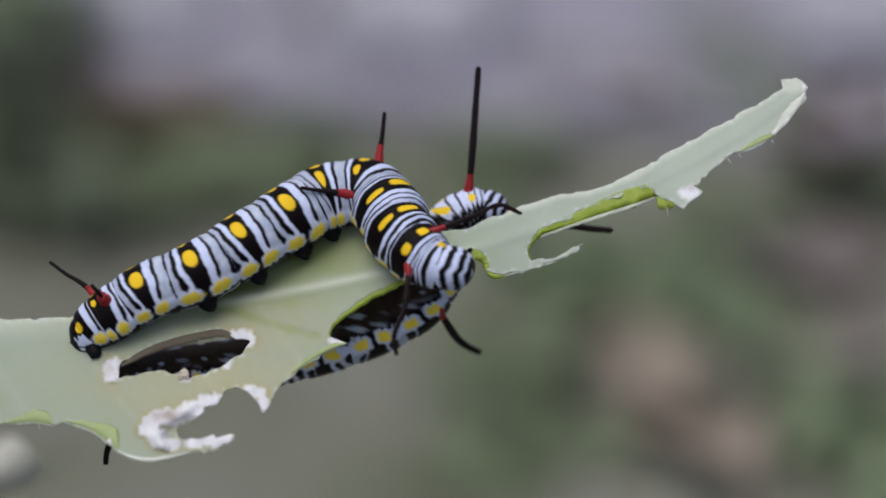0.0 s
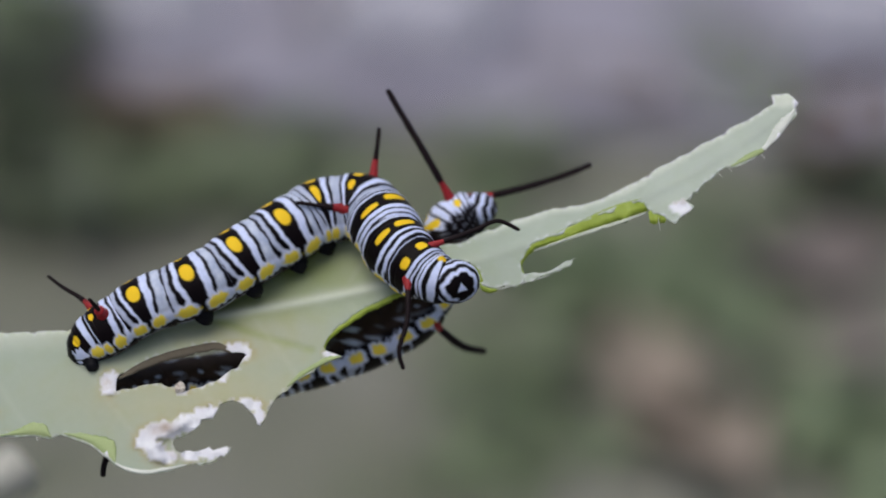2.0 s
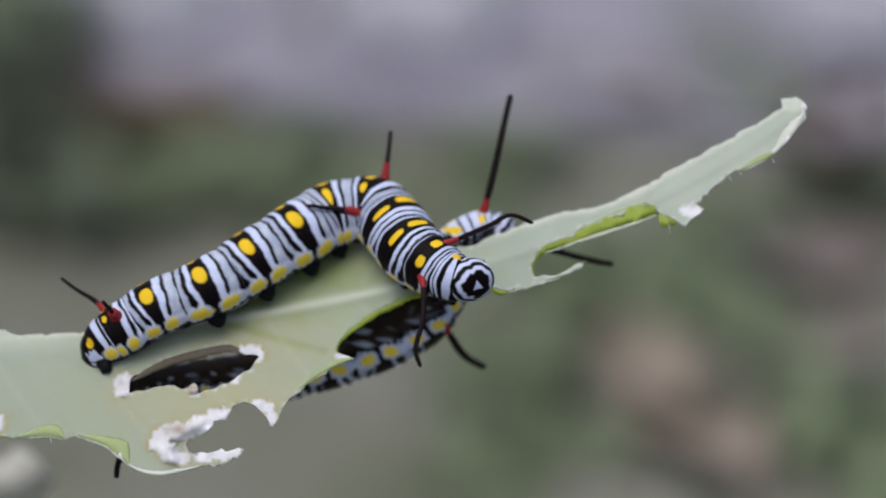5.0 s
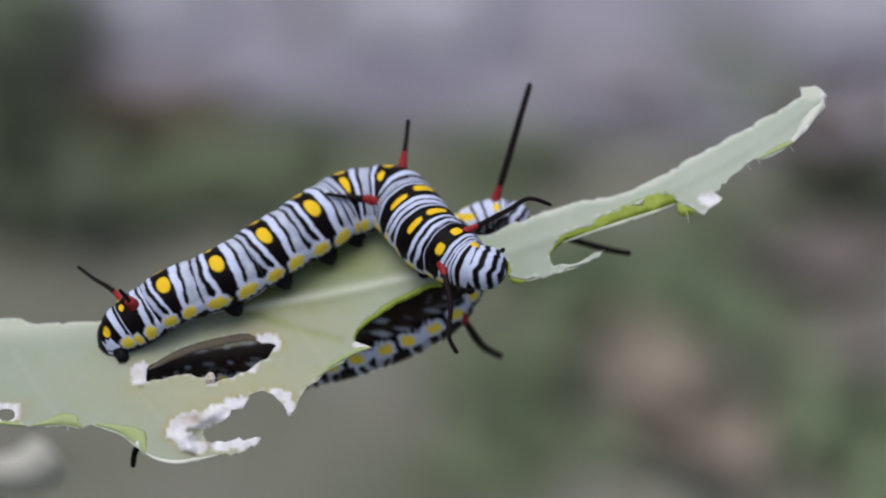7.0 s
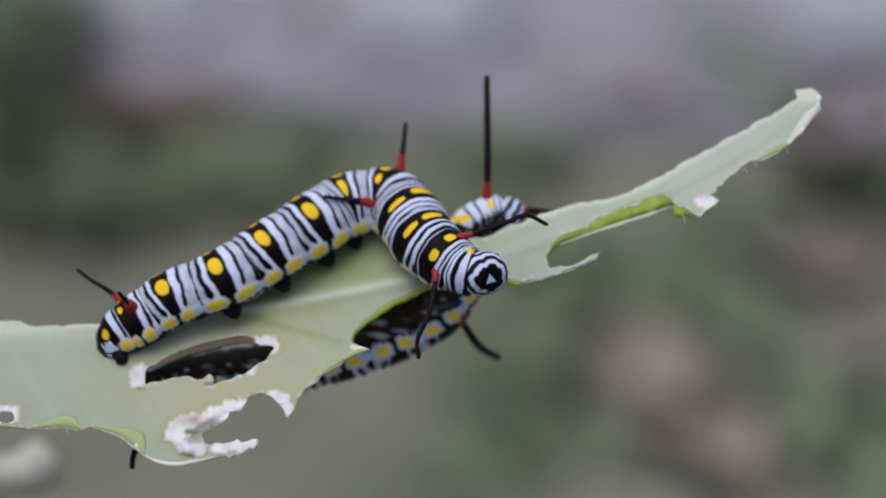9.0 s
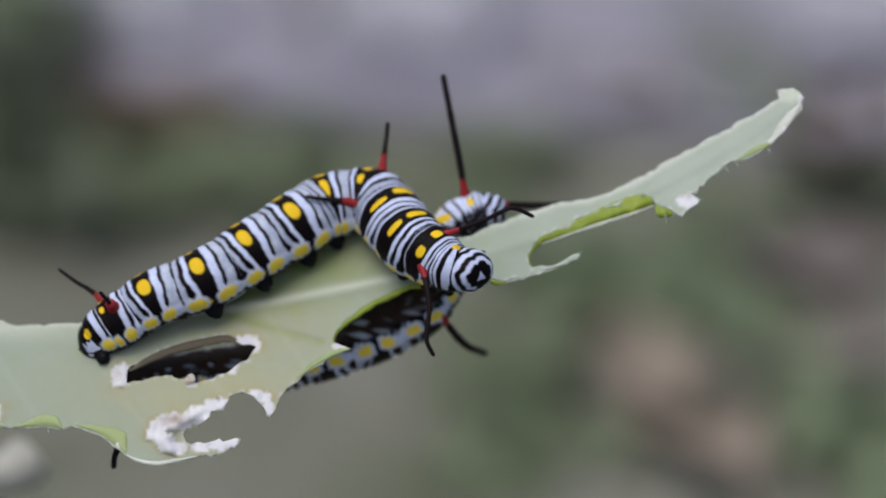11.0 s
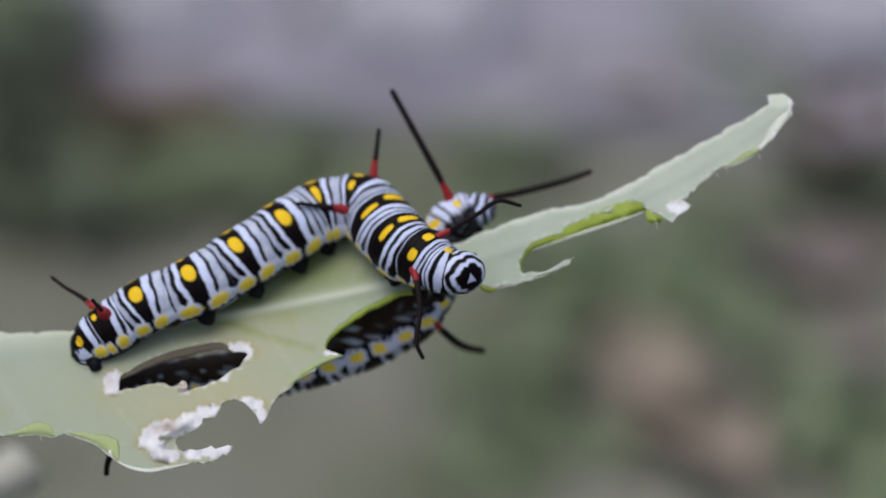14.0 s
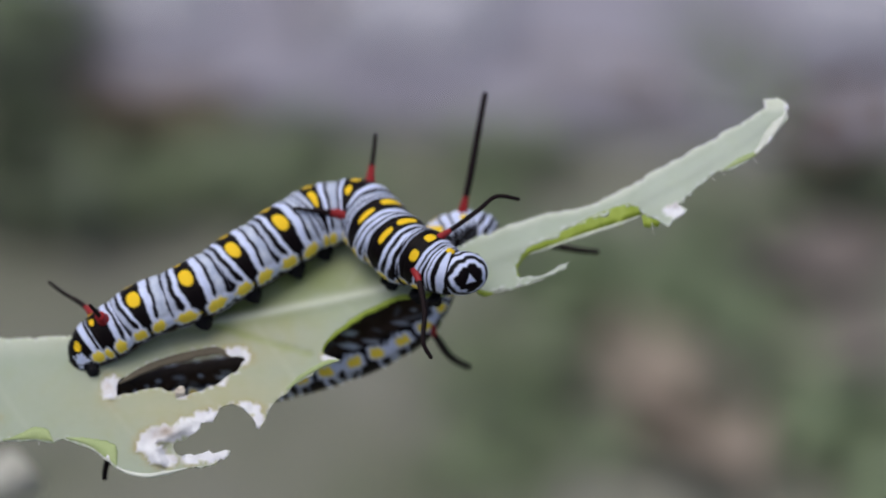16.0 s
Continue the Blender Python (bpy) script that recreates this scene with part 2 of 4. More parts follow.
def loose_markings(kind, u, th, side, wave, rng):
    """The blunt tail end, and the blotched pale skin of the other one's front."""
    white, yellow = np.zeros_like(u), np.zeros_like(u)
    uu = u + wave
    if kind == "rump":
        c, ru, rt, tc = 1.05, 0.22, 15, 40
        # a white field low on the flank, slit by a dark crease
        d = np.hypot((u - 0.74) / 0.44, (side - 86) / 34) + 0.10 * np.sin(u * 23 + side * 0.09 + rng.rand() * 6)
        white = 1 - step(d, 0.86, 1.0)
        crease = np.abs(side - 94 - 46 * (u - 0.66)) / 3.4
        white = white * np.maximum(step(crease, 0.6, 1.2), step(u, 0.78, 0.86))
        d = np.hypot((u - 0.47) / 0.07, (side - 56) / 15)
        white = np.maximum(white, 1 - step(d, 0.75, 1.0))
    else:
        c, ru, rt, tc = 0.40, 0.22, 15, 26
        for lo, hi in ((-0.2, 0.27), (0.34, 0.60), (0.66, 0.85), (0.92, 1.2)):
            white = np.maximum(white, step(uu, lo - 0.02, lo + 0.02) * (1 - step(uu, hi - 0.02, hi + 0.02)))
        white = white * (1 - step(side + 6 * np.sin(u * 25), 44, 58))
        blot = np.sin(u * 19 + side * 0.10 + rng.rand() * 6) * np.sin(side * 0.21 - u * 7 + rng.rand() * 6) + 0.5 * np.sin(u * 41 + side * 0.33)
        white = white * (1 - 0.65 * step(blot, 0.45, 0.8) * step(side, 30, 60))
    for sign in (-1, 1):
        d = np.hypot((u - c) / ru, (sign * th - tc) / rt)
        yellow = np.maximum(yellow, 1 - step(d, 0.86, 1.0))
    cream = belly_flecks(u, side, rng)
    if kind == "pale":
        smear = np.sin(u * 13 + side * 0.17 + rng.rand() * 6) * np.sin(side * 0.13 - u * 9 + rng.rand() * 6) + 0.35 * np.sin(u * 31 - side * 0.4)
        cream = np.maximum(cream, 0.22 * step(smear, 0.30, 0.75) * step(side, 52, 66))
    return white, cream * (1 - white), yellow


KINDS = ("rump", "tail", "rear_tentacled") + ("plain",) * 4 + ("bent", "tentacled", "chest", "breast", "front", "neck")


def caterpillar(label, spine, backs, base, seed, kinds=KINDS):
    """spine: rows of x, y, z, radius in mm from tail to head; backs: the way the back faces at each row."""
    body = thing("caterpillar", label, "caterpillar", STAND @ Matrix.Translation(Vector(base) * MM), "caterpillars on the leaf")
    spine, backs = np.asarray(spine, float), np.asarray(backs, float)
    rows, cols = 64, 132
    made = {}
    last = len(kinds) - 1
    for i, kind in enumerate(kinds):
        lo, hi = (-0.75 if i == 0 else i - 0.5), (i + 0.5)
        over = 0.10
        k = np.linspace(lo - (0 if i == 0 else over), hi + over, rows)
        u = (k - lo) / (hi - lo)
        here = spline(spine, k)
        path, rad = here[:, :3], here[:, 3]
        eps = 0.02
        tan = unit(spline(spine, k + eps)[:, :3] - spline(spine, k - eps)[:, :3])
        back = spline(backs, k)
        back = unit(back - (back * tan).sum(1, keepdims=True) * tan)
        flank = np.cross(tan, back)
        # folds: full in the middle, pinched where segments meet, with fine creases between the bands
        fold = 1.0 - 0.055 * np.exp(-((u / 0.10) ** 2)) - 0.055 * np.exp(-(((u - 1) / 0.10) ** 2))
        for c in (0.13, 0.29, 0.66, 0.83):
            fold = fold - 0.016 * np.exp(-(((u - c) / 0.022) ** 2))
        fold = fold - 0.10 * step(-u, 0.0, 0.10) - 0.10 * step(u - 1, 0.0, 0.10)
        if i == 0:
            fold = fold * np.sqrt(np.clip(1 - (1 - np.clip(u / 0.55, 0, 1)) ** 2, 0.0004, 1))
        th = np.linspace(-180, 180, cols, endpoint=False)
        tr = np.radians(th)
        # flattened belly and a slight ridge low on the flank
        shape = 1 - 0.13 * step(np.abs(th), 110, 180) + 0.045 * np.exp(-(((np.abs(th) - 100) / 14) ** 2))
        smooth_belly = 1 - 0.85 * step(np.abs(th), 108, 140)
        r = rad[:, None] * (1 - (1 - fold)[:, None] * smooth_belly[None, :] * (u > 0.02)[:, None] * (u < 0.98)[:, None] - (1 - fold)[:, None] * ((u <= 0.02) | (u >= 0.98))[:, None]) * shape[None, :]
        v = path[:, None] + r[..., None] * (np.cos(tr)[None, :, None] * back[:, None] + np.sin(tr)[None, :, None] * flank[:, None])
        uu, tt = np.broadcast_to(u[:, None], r.shape), np.broadcast_to(th[None, :], r.shape)
        w, c, y = markings(kind, uu, tt, seed * 40 + i, worn=1.0 if seed == 1 else 1.25)
        pivot = here[rows // 2, :3] if i < last - 3 else spine[i, :3]
        faces = [tuple(f) for f in ring_faces(rows, cols)]
        me = mesh_from("body_segment", (v.reshape(-1, 3) - pivot) * MM, faces, True, {"white": w.ravel(), "cream": c.ravel(), "yellow": y.ravel(), "belly": step(np.abs(tt), 118, 142).ravel(), "lemon": np.maximum(0.0 if seed == 1 else 0.3, step(np.abs(tt), 70, 86)).ravel()})
        made[i] = part("body_segment", me, SKIN, body, at=(pivot - np.array(base)) * MM)
    return body, made


def head_mesh(r, axis, back):
    """A round head: black face with a pale triangle, ringed in white and black."""
    rows, cols = 72, 96
    axis, back = unit(np.asarray(axis, float)), np.asarray(back, float)
    back = unit(back - (back @ axis) * axis)
    flank = np.cross(axis, back)
    al, be = np.meshgrid(np.radians(np.linspace(0.5, 165, rows)), np.radians(np.linspace(0, 360, cols, endpoint=False)), indexing="ij")
    rr = r * (1 - 0.08 * np.cos(2 * be) * np.sin(al) - 0.10 * np.exp(-((al / 0.5) ** 2)) + 0.10 * step(-np.cos(al), 0.0, 1.0))
    rr = rr * (1 - 0.03 * np.exp(-((be / 0.08) ** 2)))
    v = rr[..., None] * (np.cos(al)[..., None] * axis + np.sin(al)[..., None] * (np.cos(be)[..., None] * back + np.sin(be)[..., None] * flank))
    deg = np.degrees(al) + 3.5 * np.sin(3 * be) + 2.2 * np.sin(7 * be + 1) + 1.2 * np.sin(13 * be)
    px, py = np.sin(al) * np.sin(be), np.sin(al) * np.cos(be)
    white = np.zeros_like(deg)
    for lo, hi in ((38, 51), (66, 82), (98, 113), (130, 144)):
        white = np.maximum(white, step(deg, lo - 2, lo + 2) * (1 - step(deg, hi - 2, hi + 2)))
    tri = step(0.27 - 1.75 * np.abs(px) - py, 0, 0.06) * step(py + 0.22, 0, 0.05)
    white = np.maximum(white, tri)
    # pale streak over the mouth, and black mouthparts below
    mouth = np.exp(-(((py + 0.62) / 0.11) ** 2 + (px / 0.26) ** 2))
    white = white * (1 - step(mouth, 0.3, 0.6))
    faces = [tuple(f) for f in ring_faces(rows, cols)]
    faces.append(tuple(range(cols))[::-1])
    return mesh_from("head", v.reshape(-1, 3) * MM, faces, True, {"white": white.ravel(), "cream": np.zeros(rows * cols), "yellow": np.zeros(rows * cols)})


def tentacle(body, base, points, red, seed, thick=0.36, thin=0.20):
    """A fleshy filament that is red at its root; it turns about its root."""
    p = np.asarray(points, float)
    root = p[0]
    q = (p - root) * MM
    n = len(p) - 1
    black = part("tentacle", tube("tentacle", q, [thick * 0.55 * MM, (thick * 0.5 + thin * 0.35) * MM, thin * 1.2 * MM, thin * 1.08 * MM, thin * 0.95 * MM], 12, 44, 0.035, seed), INK, body,
                 "black fleshy filament", (root - np.array(base)) * MM)
    k = np.linspace(-0.06 * n, n * red, 8)
    stub = spline(q, k)
    part("tentacle_base", tube("tentacle_base", stub, [thick * 1.22 * MM, thick * 1.05 * MM, thick * 0.82 * MM, thick * 0.62 * MM, (thick * 0.5 + thin * 0.2) * MM], 16, 24, 0.02, seed + 1), RED, black, "dark red root")
    return black


def leg(name, body, base, root, tip, r, seed):
    root, tip = np.asarray(root, float), np.asarray(tip, float)
    mid = (root + tip) / 2 + np.array([0.15, 0.0, 0.1])
    q = (np.array([root, mid, tip]) - root) * MM
    return part(name, tube(name, q, [r * 1.25 * MM, r * 1.05 * MM, r * 0.85 * MM, r * 0.85 * MM, r * 0.55 * MM], 16, 22, 0.04, seed), LEG, body, "", (root - np.array(base)) * MM)


def legs_under(body, base, spine, backs, slots, reach, seed):
    """A pair of short black legs under each slot of the spine."""
    spine, backs = np.asarray(spine, float), np.asarray(backs, float)
    out = []
    for j, i in enumerate(slots):
        tan = unit(spine[min(i + 1, len(spine) - 1), :3] - spine[i - 1, :3])
        back = unit(backs[i] - (backs[i] @ tan) * tan)
        flank = np.cross(tan, back)
        r = spine[i, 3]
        for s in (-1, 1):
            lag = 0.0 if i > 9 else 1.0
            root = spine[i, :3] - back * r * 0.62 + flank * s * r * 0.50 - tan * r * 0.18 * lag
            tip = spine[i, :3] - back * r * (1.0 + reach) + flank * s * r * 0.52 - tan * r * 0.30 * lag
            fat = r * (0.24 if i > 9 else 0.37)
            out.append(leg("leg" if i > 9 else "proleg", body, base, root, tip, fat, seed + 2 * j + s))
    return out


# the caterpillar on top of the leaf
SPINE_A = [(-28.52, -7.13, 0.99, 1.53), (-27.61, -6.23, 1.17, 2.02), (-26.3, -5.33, 1.26, 2.29), (-23.38, -3.49, 1.35, 2.43), (-19.36, -1.93, 1.12, 2.61), (-15.76, 0.23, -0.1, 2.7), (-12.24, 2.38, -1.4, 2.8), (-9.45, 3.97, -2.7, 2.84), (-6.03, 4.41, -2.5, 2.82), (-4.2, 2.86, -0.4, 2.75), (-2.85, 1.12, 1.8, 2.67), (-0.93, -0.26, 3.8, 2.36), (0.27, -0.97, 4.7, 1.93), (1.33, -1.15, 5.0, 1.57)]
BACKS_A = [(-0.4, 0.79, 0.43)] * 2 + [(-0.2, 0.88, 0.43)] * 4 + [(-0.15, 0.89, 0.43), (-0.1, 0.89, 0.44), (-0.02, 0.82, 0.56), (0.05, 0.64, 0.76), (0.0, 0.5, 0.86), (-0.05, 0.5, 0.86), (0, 0.45, 0.9), (0, 0.4, 0.9)]
BASE_A = (-15.7, -1.75, 0.9)
cat_a, seg_a = caterpillar("black, white and yellow banded caterpillar crawling on the milkweed leaf", SPINE_A, BACKS_A, BASE_A, 1)
NECK_A = np.array(SPINE_A[12][:3])
HEAD_A = np.array(SPINE_A[13][:3])
head_a = part("head", head_mesh(1.86, (0.93, -0.22, 0.25), (0.1, 0.9, 0.4)), SKIN, cat_a, "striped round head with pale triangle", (HEAD_A - np.array(BASE_A)) * MM)
front_near = tentacle(cat_a, BASE_A, [(-2.07, -1.01, 5.45), (-2.11, -2.24, 6.25), (-2.37, -4.22, 6.93), (-3.16, -6.4, 7.47), (-2.94, -7.93, 7.47)], 0.22, 3, 0.36, 0.18)
front_far = tentacle(cat_a, BASE_A, [(-0.27, 1.73, 4.41), (1.33, 2.3, 4.59), (3.36, 3.1, 4.77), (5.04, 3.81, 4.77), (6.82, 3.1, 4.59)], 0.27, 5, 0.30, 0.165)
tentacle(cat_a, BASE_A, [(-7.26, 4.35, -0.47), (-8.68, 4.52, 0.07), (-10.01, 4.69, 0.43), (-11.34, 4.87, 0.7)], 0.30, 7, 0.54, 0.15)
tentacle(cat_a, BASE_A, [(-5.28, 6.28, -2.59), (-5.06, 7.95, -2.77), (-4.84, 9.54, -2.86), (-4.7, 11.03, -2.95)], 0.44, 9, 0.46, 0.165)
tentacle(cat_a, BASE_A, [(-27.63, -3.63, 0.9), (-28.7, -2.74, 0.54), (-30.08, -1.93, 0.27), (-31.36, -0.99, 0.0)], 0.26, 11, 0.36, 0.14)
tentacle(cat_a, BASE_A, [(-26.3, -4.4, 2.3), (-26.62, -4.0, 3.3), (-27.05, -3.4, 4.4), (-27.5, -2.8, 5.2)], 0.52, 13, 0.76, 0.15)
legs_under(cat_a, BASE_A, SPINE_A, BACKS_A, (4, 5, 6, 7), -0.15, 21)
leg("proleg", cat_a, BASE_A, (-27.9, -7.47, 1.8), (-27.48, -8.61, 2.52), 0.62, 31)
leg("proleg", cat_a, BASE_A, (-28.98, -7.4, 0.9), (-29.05, -8.11, 1.08), 0.6, 32)
legs_under(cat_a, BASE_A, SPINE_A, BACKS_A, (10, 11, 12), 0.15, 41)
mouth_leg = leg("leg", cat_a, BASE_A, (2.0, -0.15, 3.9), (2.85, 0.40, 3.5), 0.22, 55)

# the caterpillar that hangs under the leaf and rears up over its far edge
SPINE_B = [(-27.11, -11.71, 0.68, 1.26), (-25.74, -11.03, 0.01, 1.81), (-23.94, -10.32, -1.59, 2.04), (-20.9, -9.57, -3.31, 1.88), (-17.29, -9.2, -4.09, 2.02), (-13.81, -8.76, -4.77, 2.37), (-10.15, -7.64, -4.86, 2.65), (-5.91, -6.18, -5.12, 2.65), (-2.34, -4.16, -4.95, 2.64), (-0.73, -1.78, -4.92, 2.51), (-0.18, 0.5, -4.78, 2.35), (1.1, 2.42, -4.23, 1.98), (2.65, 3.15, -4.32, 1.8), (3.84, 3.34, -4.41, 1.48)]
BACKS_B = [(0, -0.77, -0.64)] * 7 + [(0.1, -0.75, -0.66), (0.3, -0.6, -0.75), (0.4, -0.1, -0.9), (0.2, 0.35, -0.9), (0.12, 0.90, 0.40), (0.1, 0.90, 0.40), (0.1, 0.92, 0.36)]
BASE_B = (-13.6, -8.47, -0.27)
cat_b, seg_b = caterpillar("banded caterpillar hanging under the leaf, its front rearing up behind", SPINE_B, BACKS_B, BASE_B, 2, KINDS[:11] + ("pale", "pale"))
HEAD_B = np.array(SPINE_B[13][:3])
head_b = part("head", head_mesh(SPINE_B[13][3], (0.92, -0.30, 0.22), (0.0, 0.95, 0.1)), SKIN, cat_b, "striped round head with pale triangle", (HEAD_B - np.array(BASE_B)) * MM)
rear_up = tentacle(cat_b, BASE_B, [(2.05, 4.51, -3.78), (2.28, 6.87, -3.33), (2.5, 9.61, -3.42), (2.69, 12.34, -3.51), (2.87, 14.76, -3.6)], 0.20, 15, 0.42, 0.24)
rear_side = tentacle(cat_b, BASE_B, [(3.84, 3.52, -4.5), (6.22, 2.79, -4.68), (8.97, 2.15, -4.86), (11.72, 1.69, -4.95), (13.78, 1.51, -5.04)], 0.23, 17, 0.42, 0.24)
side_b = tentacle(cat_b, BASE_B, [(-0.36, -4.75, -3.55), (0.27, -5.97, -4.78), (1.42, -7.55, -6.6), (3.06, -8.52, -8.51)], 0.36, 19, 0.40, 0.27)
tentacle(cat_b, BASE_B, [(-3.86, -6.85, -6.2), (-3.65, -7.33, -7.55), (-3.35, -7.58, -9.35)], 0.3, 20, 0.46, 0.24)
tentacle(cat_b, BASE_B, [(-24.54, -12.23, -0.7), (-26.02, -14.56, 0.42), (-26.63, -16.0, 1.1), (-26.75, -17.12, 1.28)], 0.2, 22, 0.40, 0.22)
legs_b = legs_under(cat_b, BASE_B, SPINE_B, BACKS_B, (10, 11, 12), 0.08, 81)

# ---- the milkweed plant: a bitten leaf on its stem ----
RIB = [0.2989, 0.7953, 1.2863, 3.9876, 8.0978, -0.6243]  # the midrib's height over x, in mm
FALL = 0.75  # how steeply the blade comes forward below the midrib


def rib_y(x):
    return np.polyval(RIB, np.clip(np.asarray(x, float) / 30.0, -1.8, 1.0))


def blade_z(x, y):
    d = rib_y(x) - y
    z = FALL * d - 0.010 * d * np.abs(d)
    z = z + 0.30 * np.exp(-((d / 0.55) ** 2)) + 0.25 * step(x - 0.55 * (y - 6.0), 16.3, 16.7)
    return z + 0.18 * np.sin(x * 0.31 + 1.0) * np.tanh(np.abs(d) / 4) + 0.10 * np.sin(x * 0.9 + y * 0.7)


FAR_EDGE = [(-50.1, -6.97), (-44.82, -5.64), (-38.05, -5.28), (-36.27, -5.01), (-35.3, -5.63), (-32.6, -5.49), (-29.67, -5.36), (-26.32, -4.69), (-21.89, -2.67), (-17.44, -0.5), (-12.93, 1.32), (-9.75, 2.23), (-6.1, 2.41), (-2.9, 2.09), (-0.63, 1.31), (2.08, 1.76), (5.25, 3.03), (9.09, 4.34), (11.79, 4.65), (14.27, 5.64), (16.75, 6.73), (16.99, 7.09), (20.61, 9.08), (24.66, 11.34), (27.13, 12.91)]
TIP_EDGE = [(26.87, 13.43), (27.74, 13.6), (28.51, 13.67), (29.06, 12.91), (28.49, 11.44), (26.51, 9.27), (25.87, 8.55), (23.13, 7.49), (21.15, 6.05), (19.78, 4.88)]
STRIP_EDGE = [(20.46, 4.51), (19.57, 3.98), (18.83, 3.17), (18.16, 3.8), (17.03, 4.08), (16.46, 4.99), (13.33, 4.1), (10.53, 2.74), (7.78, 1.62), (6.91, 0.58), (6.59, -0.31), (7.07, -0.94), (8.98, -0.63), (10.91, 0.36), (10.99, 0.13), (10.18, -0.4), (8.97, -0.94), (6.52, -1.56), (4.74, -2.14), (3.85, -1.97), (3.49, -1.66), (3.68, -0.99), (3.32, -0.36), (2.43, 0.04)]
BAY_EDGE = [(1.53, -0.94), (0.72, -1.93), (-0.85, -2.11), (-2.78, -2.2), (-4.67, -3.01), (-6.45, -3.99), (-8.04, -5.23), (-8.92, -6.2), (-9.08, -6.99), (-7.56, -7.42)]
TEAR_EDGE = [(-9.06, -8.04), (-10.6, -8.92), (-11.7, -9.7), (-12.56, -10.57), (-13.33, -11.66), (-13.62, -12.2), (-14.0, -13.0), (-14.22, -12.2), (-14.6, -11.6), (-15.22, -11.05), (-16.2, -10.85), (-17.08, -11.11), (-17.58, -12.15), (-18.54, -12.41), (-19.13, -13.27), (-20.53, -13.7), (-21.06, -13.88), (-20.49, -14.73), (-19.29, -14.81), (-18.2, -14.46), (-15.99, -14.54), (-16.68, -15.23), (-17.72, -15.66), (-19.48, -15.84)]
NEAR_EDGE = [(-21.22, -16.27), (-22.75, -16.57), (-24.31, -16.32), (-25.48, -15.68), (-26.13, -15.13), (-27.5, -14.24), (-29.77, -13.47), (-30.45, -13.9), (-31.71, -13.56), (-34.64, -13.65), (-37.31, -13.48), (-40.48, -12.8), (-44.61, -11.51), (-49.9, -8.47)]
HOLE = [(-25.42, -10.27), (-25.81, -9.74), (-25.32, -8.87), (-23.84, -8.08), (-21.64, -7.2), (-19.42, -6.67), (-17.54, -6.4), (-16.8, -6.93), (-15.8, -7.19), (-15.08, -7.27), (-15.59, -7.97), (-16.55, -8.68), (-17.29, -9.11), (-18.39, -9.55), (-19.88, -10.25), (-20.61, -9.91), (-21.97, -9.56), (-23.53, -9.74)]
PINHOLE = [(-35.6, -12.66), (-36.0, -13.18), (-36.8, -13.18), (-37.37, -12.71), (-36.96, -12.28), (-36.16, -12.28)]


def ragged(points, per, size, seed, close=False):
    """Rounds a run of corners off a little and frays it."""
    rng = np.random.RandomState(seed)
    p = np.asarray(points, float)
    if close:
        p = np.vstack([p, p[:1]])
    out = []
    for a, b in zip(p[:-1], p[1:]):
        n = max(2, int(np.linalg.norm(b - a) / per))
        f = np.linspace(0, 1, n, endpoint=False)[:, None]
        out.append(a + (b - a) * f)
    q = np.vstack(out if close else out + [p[-1:]])
    if close:
        q = 0.5 * q + 0.25 * (np.roll(q, 1, 0) + np.roll(q, -1, 0))
    else:
        q[1:-1] = 0.5 * q[1:-1] + 0.25 * (q[:-2] + q[2:])
    rough = rng.randn(*q.shape) * size
    rough = rough + 0.7 * np.roll(rough, 1, 0)
    return q + rough


def inside(poly, pts):
    x, y = pts[:, 0], pts[:, 1]
    px, py = poly[:, 0], poly[:, 1]
    qx, qy = np.roll(px, -1), np.roll(py, -1)
    hit = np.zeros(len(pts), bool)
    for a, b, c, d in zip(px, py, qx, qy):
        hit ^= ((b > y) != (d > y)) & (x < (c - a) * (y - b) / (d - b + 1e-12) + a)
    return hit


def near(pts, centre, size):
    return np.exp(-(((pts[:, 0] - centre[0]) / size[0]) ** 2 + ((pts[:, 1] - centre[1]) / size[1]) ** 2))


def line_gap(pts, path):
    """Least distance from each point to a run of points."""
    return np.min(np.linalg.norm(pts[:, None] - np.asarray(path)[None], axis=2), axis=1)


PAPER_SPOTS = [(-26.0, -9.57, 0.9, 1.26), (-15.98, -7.1, 1.62, 0.81), (-18.08, -11.89, 1.35, 0.77), (-19.6, -12.58, 1.53, 0.9), (-21.35, -13.1, 1.71, 0.85), (-22.74, -13.8, 1.08, 0.99), (-22.08, -14.73, 1.17, 0.99), (-21.05, -15.16, 0.99, 0.54), (-19.28, -15.07, 1.17, 0.54), (-14.95, -11.2, 1.45, 0.55), (-14.05, -12.1, 0.50, 0.85), (-17.75, -14.68, 2.16, 0.72), (-20.16, -10.08, 0.63, 0.45), (-8.09, -7.29, 1.08, 0.49), (19.59, 4.43, 0.99, 0.72), (26.95, 13.34, 0.36, 0.27), (28.95, 12.63, 0.4, 0.81), (28.13, 11.17, 0.4, 0.81), (27.29, 10.08, 0.4, 0.72), (-36.49, -12.66, 1.44, 0.99), (-26.14, -14.92, 0.45, 0.36), (-17.07, -9.2, 0.54, 0.36)]


